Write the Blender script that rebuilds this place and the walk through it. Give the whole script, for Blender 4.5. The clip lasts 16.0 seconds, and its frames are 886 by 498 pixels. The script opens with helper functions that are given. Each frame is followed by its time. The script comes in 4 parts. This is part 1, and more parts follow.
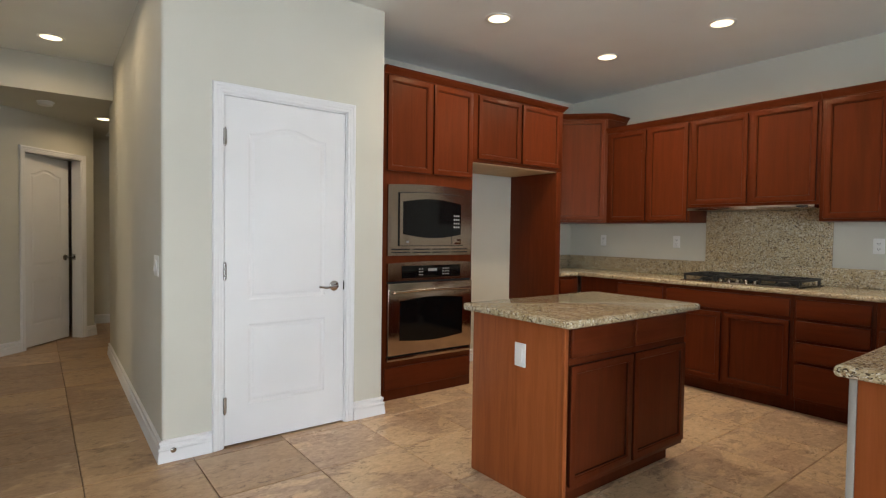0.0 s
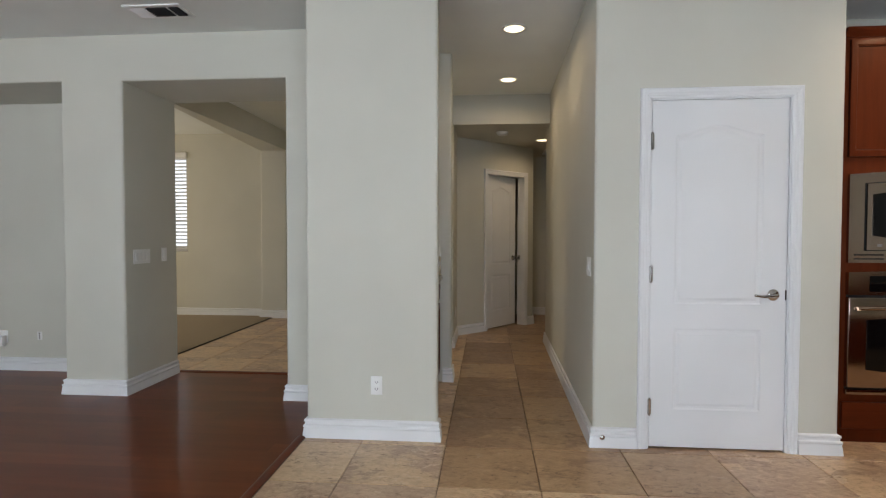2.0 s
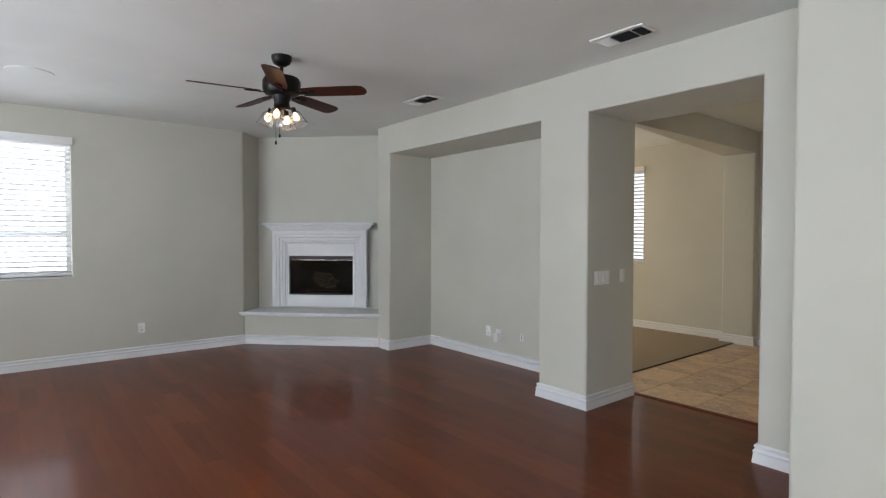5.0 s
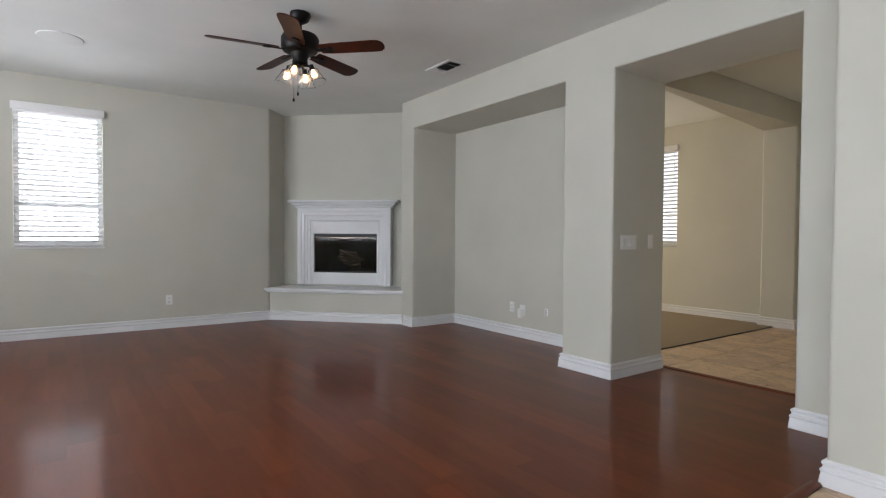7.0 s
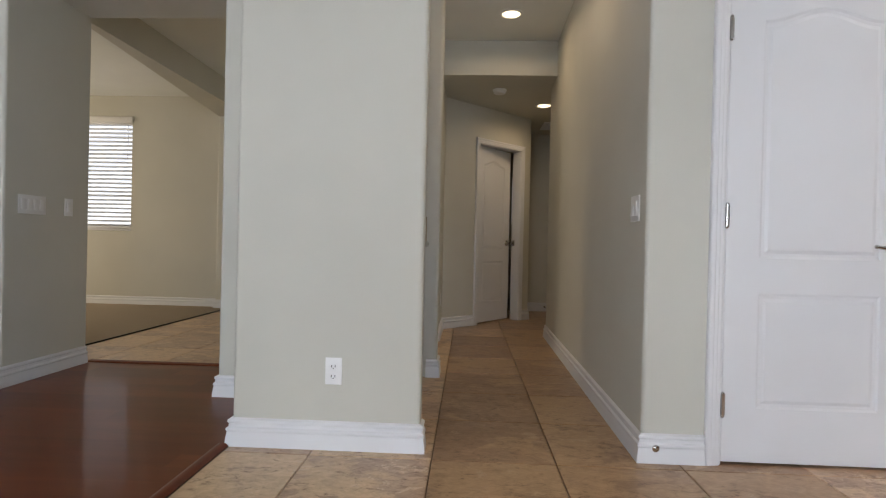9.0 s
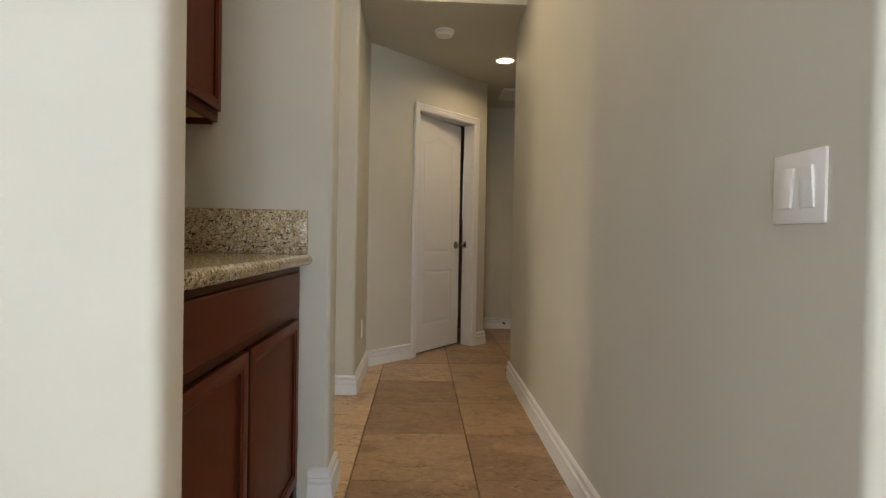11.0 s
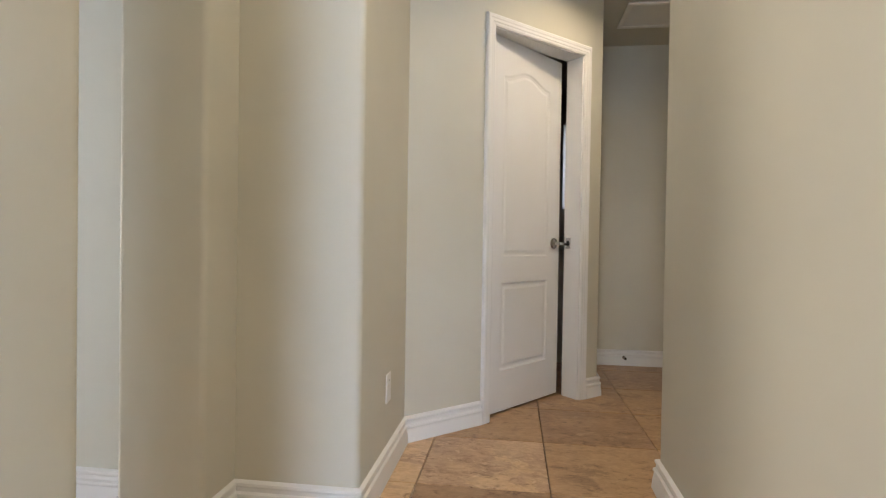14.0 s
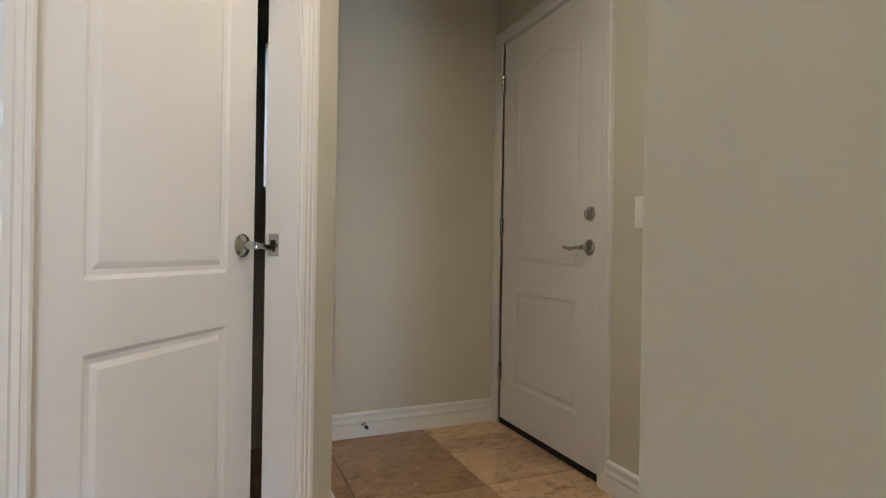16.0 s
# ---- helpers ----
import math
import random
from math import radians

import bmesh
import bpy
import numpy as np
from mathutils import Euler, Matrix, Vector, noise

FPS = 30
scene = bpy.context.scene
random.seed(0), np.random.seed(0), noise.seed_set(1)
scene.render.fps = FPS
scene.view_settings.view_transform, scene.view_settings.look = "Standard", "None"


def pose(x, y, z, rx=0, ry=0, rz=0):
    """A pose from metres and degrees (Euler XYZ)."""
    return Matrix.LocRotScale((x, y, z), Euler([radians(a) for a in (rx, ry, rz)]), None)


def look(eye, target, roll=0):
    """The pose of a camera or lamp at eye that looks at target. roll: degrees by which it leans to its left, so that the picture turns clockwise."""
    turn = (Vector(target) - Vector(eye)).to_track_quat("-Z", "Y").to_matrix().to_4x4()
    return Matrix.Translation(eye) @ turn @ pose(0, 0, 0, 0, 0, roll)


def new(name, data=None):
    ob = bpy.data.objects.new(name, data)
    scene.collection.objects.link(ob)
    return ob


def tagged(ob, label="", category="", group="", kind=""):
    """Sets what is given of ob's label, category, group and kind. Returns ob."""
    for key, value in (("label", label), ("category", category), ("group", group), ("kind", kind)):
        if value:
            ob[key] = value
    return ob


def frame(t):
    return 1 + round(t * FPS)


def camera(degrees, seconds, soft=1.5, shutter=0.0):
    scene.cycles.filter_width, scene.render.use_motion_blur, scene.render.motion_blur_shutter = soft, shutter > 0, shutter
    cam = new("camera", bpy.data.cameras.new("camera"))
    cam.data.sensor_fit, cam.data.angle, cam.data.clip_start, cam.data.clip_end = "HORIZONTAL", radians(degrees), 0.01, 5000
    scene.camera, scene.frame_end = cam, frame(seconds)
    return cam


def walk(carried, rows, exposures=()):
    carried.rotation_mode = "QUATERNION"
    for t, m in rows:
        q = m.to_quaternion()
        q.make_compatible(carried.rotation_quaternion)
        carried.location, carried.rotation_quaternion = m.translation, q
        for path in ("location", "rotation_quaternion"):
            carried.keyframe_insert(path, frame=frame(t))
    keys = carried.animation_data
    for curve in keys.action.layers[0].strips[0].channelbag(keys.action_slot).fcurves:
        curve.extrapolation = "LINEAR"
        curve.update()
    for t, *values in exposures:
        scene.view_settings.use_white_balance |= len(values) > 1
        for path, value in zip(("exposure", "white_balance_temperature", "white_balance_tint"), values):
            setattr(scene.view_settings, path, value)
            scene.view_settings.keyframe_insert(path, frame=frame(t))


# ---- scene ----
cam = camera(79.6, 16.0, soft=1.2)
PATH = [
    (0, (-0.536, -3.199, 1.272), (0.679, -1.612, 1.213), 0.8),
    (0.5, (-0.573, -3.218, 1.293), (0.321, -1.43, 1.232), 0.6),
    (1, (-0.575, -3.218, 1.29), (-0.086, -1.279, 1.228), 0.3),
    (1.5, (-0.597, -3.212, 1.269), (-0.464, -1.217, 1.21), 0.1),
    (2, (-0.629, -3.207, 1.268), (-0.795, -1.214, 1.211), 0.1),
    (2.5, (-0.719, -3.084, 1.25), (-1.206, -1.144, 1.192), 0.1),
    (3, (-0.828, -2.912, 1.339), (-1.505, -1.031, 1.284), 0.1),
    (3.5, (-0.845, -2.899, 1.419), (-1.654, -1.07, 1.362), 0.0),
    (4, (-0.82, -2.926, 1.426), (-1.93, -1.264, 1.375), 0.1),
    (4.5, (-0.809, -2.941, 1.432), (-2.192, -1.498, 1.381), 0.1),
    (5, (-0.81, -2.942, 1.433), (-2.363, -1.683, 1.382), 0.1),
    (5.2, (-0.812, -2.938, 1.424), (-2.419, -1.749, 1.373), 0.1),
    (7.3, (-0.819, -2.772, 1.05), (-2.446, -1.61, 1.005), 0.4),
    (7.5, (-0.809, -2.755, 1.011), (-2.37, -1.506, 0.964), 0.4),
    (8, (-0.747, -2.664, 0.923), (-1.961, -1.075, 0.88), 0.6),
    (8.5, (-0.738, -2.482, 0.884), (-1.389, -0.591, 0.858), 1.0),
    (9, (-0.742, -2.258, 0.882), (-0.835, -0.26, 0.871), 1.3),
    (9.5, (-0.679, -1.889, 0.89), (-0.596, 0.109, 0.877), 1.2),
    (9.7, (-0.664, -1.735, 0.903), (-0.529, 0.26, 0.886), 1.2),
    (11.8, (-0.536, -0.2, 0.991), (-0.605, 1.799, 0.955), 0.6),
    (12, (-0.519, -0.125, 0.992), (-0.771, 1.858, 0.957), 0.4),
    (12.5, (-0.565, 0.052, 0.976), (-1.228, 1.938, 0.946), 0.3),
    (13, (-0.612, 0.298, 0.968), (-1.295, 2.177, 0.943), 0.4),
    (13.5, (-0.554, 0.627, 0.941), (-1.061, 2.561, 0.914), 0.7),
    (14, (-0.514, 0.982, 0.933), (-0.777, 2.964, 0.907), 0.9),
    (14.5, (-0.484, 1.366, 0.943), (-0.371, 3.363, 0.935), 1.4),
    (15, (-0.425, 1.827, 0.935), (-0.051, 3.791, 0.93), 1.6),
    (15.5, (-0.432, 2.288, 0.951), (0.149, 4.201, 0.949), 1.2),
    (16, (-0.346, 2.666, 0.933), (0.445, 4.503, 0.934), 0.9),
]
walk(cam, [(t, look(eye, goal, roll)) for t, eye, goal, roll in PATH], exposures=[(0, -0.56, 6710, 12), (1.5, -0.84, 6460, 13), (3.5, -0.58, 6510, 16), (4.3, -0.45, 6510, 16), (5, -0.62, 6460, 15), (7.5, -0.64, 6610, 17), (8.5, -0.62, 6660, 18), (9.5, -0.98, 6360, 15), (10.6, -0.50, 6630, 14), (11.3, 0.08, 6980, 14), (11.8, 0.50, 7230, 14), (12.5, 0.82, 7280, 15), (13.2, 0.98, 6330, 14), (13.8, 0.84, 5780, 14), (14.5, 0.56, 6380, 17), (15.2, 0.56, 6080, 21), (15.6, 0.58, 5830, 21), (16, 0.92, 5630, 14)])

# ---- world and light ----
world = bpy.data.worlds.new("world")
scene.world = world
world.use_nodes = True
wn = world.node_tree.nodes
sky = wn.new("ShaderNodeTexSky")
sky.sky_type = "NISHITA"
sky.sun_disc = False
sky.sun_elevation = radians(55)
sky.sun_rotation = radians(200)
world.node_tree.links.new(sky.outputs[0], wn["Background"].inputs[0])
wn["Background"].inputs[1].default_value = 0.10
sun = new("sun", bpy.data.lights.new("sun", "SUN"))
sun.data.energy, sun.data.angle, sun.data.color = 2.5, radians(0.5), (1.0, 0.95, 0.88)
sun.rotation_euler = (radians(35), 0, radians(160))


def window_light(name, x, y, z, w, h, facing, watts, colour=(0.86, 0.94, 1.0)):
    """A rectangular lamp: daylight in a window's opening, and the added fill lamps."""
    ob = new(name, bpy.data.lights.new(name, "AREA"))
    ob.data.shape, ob.data.size, ob.data.size_y = "RECTANGLE", w, h
    ob.data.energy, ob.data.color = watts, colour
    ob.matrix_world = look((x, y, z), (x + facing[0], y + facing[1], z + facing[2]))
    return ob


window_light("daylight_south_a", -5.55, -6.12, 1.75, 1.5, 1.5, (0, 1, 0), 172)
window_light("daylight_south_b", -3.95, -6.12, 1.75, 1.5, 1.5, (0, 1, 0), 172)
# fill lamps for kitchen and column, set in two added patio openings
window_light("patio_fill_a", -2.2, -6.12, 1.1, 1.4, 2.1, (0, 1, 0), 84, (0.78, 0.90, 1.0))
window_light("patio_fill_b", 0.75, -6.12, 1.1, 1.4, 2.1, (0, 1, 0), 128, (0.74, 0.87, 1.0))
window_light("daylight_west", -8.12, -2.825, 1.725, 0.75, 1.45, (1, 0, 0), 24)
window_light("daylight_living", -5.74, 4.88, 1.75, 0.90, 1.42, (0, -1, 0), 9)
# added warm fill from the unseen west side of the living room
window_light("living_west_fill", -8.38, 2.9, 1.6, 1.8, 1.5, (1, 0, 0), 125, (1.0, 0.87, 0.66))
# added fill for the foyer; no window or door is built behind it
window_light("foyer_fill", -2.75, 4.72, 2.3, 0.8, 0.5, (0, -1, -0.3), 5, (1.0, 0.92, 0.78))
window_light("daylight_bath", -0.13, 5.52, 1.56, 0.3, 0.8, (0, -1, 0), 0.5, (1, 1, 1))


def down_light(x, y, z, watts, colour=(1.0, 0.86, 0.66), spread=130):
    ob = new("downlight_lamp", bpy.data.lights.new("downlight_lamp", "AREA"))
    ob.data.shape, ob.data.size, ob.data.energy, ob.data.color = "DISK", 0.12, watts, colour
    ob.data.spread = radians(spread)
    ob.location = (x, y, z)


H, HL = 2.79, 2.467  # the main ceiling, and the lower one at the end of the hall
CANS = [(2.065, -0.414, H), (3.332, -0.408, H), (3.339, -1.357, H), (-0.437, 0.807, H), (-0.431, 2.115, H), (0.068, 3.70, HL)]
for x, y, z in CANS:
    down_light(x, y, z - 0.02, 19.0 if x > 1 else 6.2 if z < H else 5.3, (1.0, 0.84, 0.62) if x > 1 else (1.0, 0.77, 0.48), 160)

# ---- materials ----
def mat(name, colour, rough=0.5, metal=0.0, spec=0.5, coat=0.0):
    m = bpy.data.materials.new(name)
    m.use_nodes = True
    b = m.node_tree.nodes["Principled BSDF"]
    b.inputs["Base Color"].default_value = (*colour, 1)
    b.inputs["Roughness"].default_value, b.inputs["Metallic"].default_value = rough, metal
    b.inputs["Specular IOR Level"].default_value, b.inputs["Coat Weight"].default_value = spec, coat
    return m


class Nodes:
    """Short names for one material's nodes."""

    def __init__(self, m):
        self.t, self.b = m.node_tree, m.node_tree.nodes["Principled BSDF"]

    def add(self, kind, **values):
        n = self.t.nodes.new("ShaderNode" + kind)
        for k, v in values.items():
            n.inputs[k.replace("_", " ")].default_value = v
        return n

    def link(self, a, b):
        self.t.links.new(a, b)

    def place(self, scale=(1, 1, 1), turn=(0, 0, 0), local=False):
        if local:
            src = self.t.nodes.new("ShaderNodeTexCoord").outputs["Object"]
        else:
            src = self.t.nodes.new("ShaderNodeNewGeometry").outputs["Position"]
        mp = self.t.nodes.new("ShaderNodeMapping")
        mp.inputs["Scale"].default_value, mp.inputs["Rotation"].default_value = scale, [radians(a) for a in turn]
        self.link(src, mp.inputs[0])
        return mp.outputs[0]

    def noise(self, where, scale, detail=4, rough=0.55, distort=0.0):
        n = self.add("TexNoise", Scale=scale, Detail=detail, Roughness=rough, Distortion=distort)
        self.link(where, n.inputs["Vector"])
        return n.outputs["Fac"]

    def ramp(self, fac, stops):
        r = self.t.nodes.new("ShaderNodeValToRGB")
        e = r.color_ramp.elements
        while len(e) < len(stops):
            e.new(0.5)
        for el, (p, c) in zip(e, stops):
            el.position, el.color = p, (*c, 1) if len(c) == 3 else c
        self.link(fac, r.inputs[0])
        return r.outputs[0]

    def mix(self, fac, a, b, kind="MIX"):
        m = self.t.nodes.new("ShaderNodeMix")
        m.data_type, m.blend_type = "RGBA", kind
        for v, s in ((fac, m.inputs[0]), (a, m.inputs[6]), (b, m.inputs[7])):
            if isinstance(v, (int, float)):
                s.default_value = v
            elif isinstance(v, tuple):
                s.default_value = (*v, 1)
            else:
                self.link(v, s)
        return m.outputs[2]

    def bump(self, height, strength, distance):
        b = self.add("Bump", Strength=strength, Distance=distance)
        self.link(height, b.inputs["Height"])
        self.link(b.outputs[0], self.b.inputs["Normal"])

    def colour(self, c):
        self.link(c, self.b.inputs["Base Color"])

    def rough(self, fac, lo, hi):
        r = self.add("MapRange", To_Min=lo, To_Max=hi)
        self.link(fac, r.inputs[0])
        self.link(r.outputs[0], self.b.inputs["Roughness"])


def grey(v):
    return (v, v, v)


def paint(name, colour, rough=0.6, grain=90.0, relief=0.0012):
    """Rolled wall paint with a faint orange-peel and slow mottling."""
    m = mat(name, colour, rough, spec=0.35)
    n = Nodes(m)
    w = n.place()
    slow = n.noise(w, 0.9, 3)
    dark = tuple(c * 0.95 for c in colour)
    light = tuple(min(1, c * 1.03) for c in colour)
    n.colour(n.ramp(slow, [(0.35, dark), (0.65, light)]))
    n.bump(n.noise(w, grain, 3), 0.12, relief)
    return m


WALL = paint("wall_paint", (0.556, 0.545, 0.474))
CEIL = paint("ceiling_paint", (0.79, 0.81, 0.78), 0.8, 60, 0.002)
WHITE = paint("white_trim_paint", (0.72, 0.725, 0.73), 0.38, 120, 0.0003)
PLASTIC = mat("white_plastic", (0.78, 0.78, 0.76), 0.3)
BLIND = mat("white_blind_slat", (0.80, 0.80, 0.79), 0.45)
DARK = mat("black_gap", (0.004, 0.004, 0.004), 0.8)
CHROME = mat("polished_chrome", (0.50, 0.49, 0.475), 0.08, 1.0)
BLACK_GLASS = mat("black_glass", (0.004, 0.004, 0.0045), 0.06, 0.0, 0.3)
SOOT = mat("sooty_firebrick", (0.0035, 0.0033, 0.003), 0.9, spec=0.1)
BLACK_IRON = mat("black_cast_iron", (0.012, 0.012, 0.012), 0.5)
BRONZE = mat("dark_bronze", (0.005, 0.004, 0.0035), 0.42, 0.0, 0.25)
VENT_SHADE = mat("vent_shade", (0.03, 0.03, 0.03), 0.7)
EDGE_GREY = mat("dull_grey_edge", (0.30, 0.28, 0.25), 0.6)
GREY_PRINT = mat("grey_print", (0.24, 0.24, 0.24), 0.5)


def glow(name, colour, strength):
    m = mat(name, (0.9, 0.9, 0.9), 0.5)
    b = m.node_tree.nodes["Principled BSDF"]
    b.inputs["Emission Color"].default_value = (*colour, 1)
    b.inputs["Emission Strength"].default_value = strength
    return m


CAN_GLOW = glow("lamp_lens", (1.0, 0.82, 0.50), 5.0)
BULB_GLOW = glow("bulb_glow", (1.0, 0.58, 0.24), 8.0)


def glass(name, rough=0.0):
    m = mat(name, (1, 1, 1), rough)
    b = m.node_tree.nodes["Principled BSDF"]
    b.inputs["Transmission Weight"].default_value = 1.0
    b.inputs["IOR"].default_value = 1.45
    return m


GLASS = glass("window_glass")
FROSTED = glass("frosted_glass", 0.85)
FIRE_GLASS = glass("coated_fire_glass")
FIRE_GLASS.node_tree.nodes["Principled BSDF"].inputs["IOR"].default_value = 1.28


def make_wood(name, dark, light, axis="Z", rough=0.34, coat=0.0):
    """Stained wood with long grain along one axis of the object."""
    m = mat(name, light, rough, spec=0.13, coat=coat)
    m.node_tree.nodes["Principled BSDF"].inputs["Specular Tint"].default_value = (1.0, 0.74, 0.52, 1)
    m.node_tree.nodes["Principled BSDF"].inputs["Coat Roughness"].default_value = 0.25
    n = Nodes(m)
    s = {"X": (0.8, 11, 11), "Y": (11, 0.8, 11), "Z": (11, 11, 0.8)}[axis]
    w = n.place(s)
    grain = n.noise(w, 2.2, 6, 0.6, 0.8)
    fine = n.noise(n.place(tuple(a * 7 for a in s)), 2.0, 3)
    c = n.ramp(grain, [(0.3, dark), (0.7, light)])
    c = n.mix(0.10, c, n.ramp(fine, [(0.35, dark), (0.6, light)]))
    info = n.t.nodes.new("ShaderNodeObjectInfo").outputs["Random"]
    c = n.mix(0.35, c, n.ramp(info, [(0, tuple(a * 0.75 for a in light)), (1, tuple(a * 1.2 for a in light))]), "MIX")
    n.colour(c)
    n.bump(fine, 0.15, 0.0006)
    return m


CAB = make_wood("cherry_cabinet_wood", (0.062, 0.0118, 0.0044), (0.112, 0.0222, 0.0070))
CAB_X = make_wood("cherry_cabinet_wood_across", (0.062, 0.0118, 0.0044), (0.112, 0.0222, 0.0070), "X")
CAB_Y = make_wood("cherry_cabinet_wood_along", (0.062, 0.0118, 0.0044), (0.112, 0.0222, 0.0070), "Y")
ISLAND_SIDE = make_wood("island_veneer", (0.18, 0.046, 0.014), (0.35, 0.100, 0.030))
CAB_GLAZE = make_wood("dark_glazed_profile", (0.016, 0.004, 0.002), (0.035, 0.008, 0.003))
MAPLE = make_wood("maple_underside", (0.42, 0.28, 0.15), (0.55, 0.40, 0.24), "Y", 0.5, 0)
FAN_WOOD = make_wood("fan_blade_wood", (0.03, 0.008, 0.004), (0.065, 0.017, 0.008), "X", 0.35)


def make_granite():
    m = mat("speckled_granite", (0.45, 0.38, 0.27), 0.12, coat=0.2)
    n = Nodes(m)
    w = n.place()
    v = n.add("TexVoronoi", Scale=120.0)
    n.link(w, v.inputs["Vector"])
    cell = n.t.nodes.new("ShaderNodeSeparateColor")
    n.link(v.outputs["Color"], cell.inputs[0])
    base = n.ramp(cell.outputs[0], [(0.0, (0.34, 0.25, 0.14)), (0.3, (0.44, 0.35, 0.21)), (0.6, (0.53, 0.45, 0.30)), (1.0, (0.63, 0.56, 0.42))])
    blot = n.ramp(n.noise(w, 20, 4, 0.6, 0.6), [(0.42, (0, 0, 0)), (0.60, (0.8, 0.8, 0.8))])
    base = n.mix(blot, base, (0.43, 0.33, 0.185))
    speck = n.ramp(n.noise(n.place((0.8, 0.8, 1.25)), 92, 4, 0.6, 1.3), [(0.535, (0, 0, 0)), (0.60, (1, 1, 1))])
    base = n.mix(speck, base, (0.040, 0.028, 0.018))
    patch = n.ramp(n.noise(w, 34, 5, 0.65, 0.5), [(0.57, (0, 0, 0)), (0.66, (0.65, 0.65, 0.65))])
    base = n.mix(patch, base, (0.075, 0.048, 0.026))
    fleck = n.ramp(n.noise(w, 120, 2), [(0.60, (0, 0, 0)), (0.64, (1, 1, 1))])
    base = n.mix(fleck, base, (0.70, 0.64, 0.52))
    rust = n.ramp(n.noise(w, 58, 3, 0.6, 1.5), [(0.62, (0, 0, 0)), (0.66, (0.8, 0.8, 0.8))])
    base = n.mix(rust, base, (0.22, 0.11, 0.05))
    n.colour(base)
    return m


GRANITE = make_granite()


def make_travertine(name, k=1.0):
    """Cross-cut travertine; k below 1 gives a browner stone, darkened for the hall's shade."""
    m = mat(name, (0.40 * k, 0.30 * k, 0.19 * k), 0.32, coat=0.1)
    n = Nodes(m)
    info = n.t.nodes.new("ShaderNodeObjectInfo").outputs["Random"]
    shift = n.add("VectorMath")
    shift.operation = "MULTIPLY_ADD"
    n.link(n.ramp(info, [(0, (0, 0, 0)), (1, (1, 1, 1))]), shift.inputs[0])
    shift.inputs[1].default_value = (37, 53, 11)
    n.link(n.place((1.0, 1.6, 1)), shift.inputs[2])
    w = shift.outputs[0]
    cloud = n.noise(w, 2.6, 7, 0.62, 1.5)
    veins = n.noise(w, 4.2, 11, 0.74, 1.9)
    chips = n.noise(w, 21, 8, 0.7, 0.8)
    lean = n.add("MapRange", To_Min=-0.13, To_Max=0.13)
    n.link(info, lean.inputs[0])
    island = n.add("Math")
    n.link(n.noise(w, 2.1, 10, 0.63, 0.7), island.inputs[0])
    n.link(lean.outputs[0], island.inputs[1])

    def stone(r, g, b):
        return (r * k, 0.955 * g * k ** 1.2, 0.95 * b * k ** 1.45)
    dull = n.ramp(cloud, [(0.34, stone(0.36, 0.245, 0.158)), (0.5, stone(0.46, 0.325, 0.212)), (0.66, stone(0.56, 0.405, 0.270))])
    cream = n.ramp(veins, [(0.35, stone(0.58, 0.415, 0.240)), (0.55, stone(0.68, 0.510, 0.310)), (0.7, stone(0.74, 0.580, 0.375))])
    c = n.mix(n.ramp(island.outputs[0], [(0.475, (0, 0, 0)), (0.50, (0.75, 0.75, 0.75)), (0.56, (1, 1, 1))]), dull, cream)
    worn = n.noise(w, 3.6, 12, 0.72, 0.5)
    c = n.mix(n.ramp(worn, [(0.56, (0, 0, 0)), (0.60, (0.75, 0.75, 0.75))]), c, stone(0.28, 0.180, 0.112))
    flake = n.ramp(n.noise(w, 6.0, 12, 0.72, 0.6), [(0.59, (0, 0, 0)), (0.62, (0.8, 0.8, 0.8))])
    c = n.mix(flake, c, stone(0.74, 0.60, 0.42))
    pits = n.mix(1.0, n.ramp(chips, [(0.36, (0.8, 0.8, 0.8)), (0.43, (0, 0, 0))]), n.ramp(worn, [(0.44, (0, 0, 0)), (0.54, (1, 1, 1))]), "MULTIPLY")
    c = n.mix(0.30, c, n.ramp(chips, [(0.36, stone(0.20, 0.120, 0.065)), (0.5, stone(0.46, 0.330, 0.215)), (0.62, stone(0.74, 0.570, 0.380))]))
    c = n.mix(pits, c, stone(0.19, 0.105, 0.055))
    n.colour(c)
    n.rough(veins, 0.22, 0.46)
    n.bump(chips, 0.10, 0.0015)
    return m


TILE = make_travertine("travertine_tile")
# browner tone, with the hall's dimmer light put into the colour
SHADED_BROWN_TILE = make_travertine("shaded_brown_travertine_tile", 0.66)
GROUT = paint("tile_grout", (0.16, 0.115, 0.075), 0.85, 200, 0.001)


def make_planks():
    m = mat("cherry_floor_plank", (0.13, 0.03, 0.014), 0.34, spec=0.08, coat=0.29)
    m.node_tree.nodes["Principled BSDF"].inputs["Coat Roughness"].default_value = 0.105
    n = Nodes(m)
    info = n.t.nodes.new("ShaderNodeNewGeometry").outputs["Random Per Island"]
    info2 = n.t.nodes.new("ShaderNodeObjectInfo").outputs["Random"]
    mixed = n.add("Math")
    mixed.operation = "FRACT"
    add = n.add("Math")
    n.link(info, add.inputs[0])
    n.link(info2, add.inputs[1])
    n.link(add.outputs[0], mixed.inputs[0])
    grain = n.noise(n.place((0.8, 7, 1)), 2.4, 3, 0.5, 0.5)
    c = n.ramp(grain, [(0.3, (0.112, 0.0245, 0.0085)), (0.7, (0.165, 0.039, 0.0125))])
    c = n.mix(0.55, c, n.ramp(mixed.outputs[0], [(0, (0.102, 0.0220, 0.0080)), (0.6, (0.138, 0.0325, 0.0110)), (1, (0.190, 0.048, 0.0150))]))
    n.colour(c)
    return m


PLANK = make_planks()


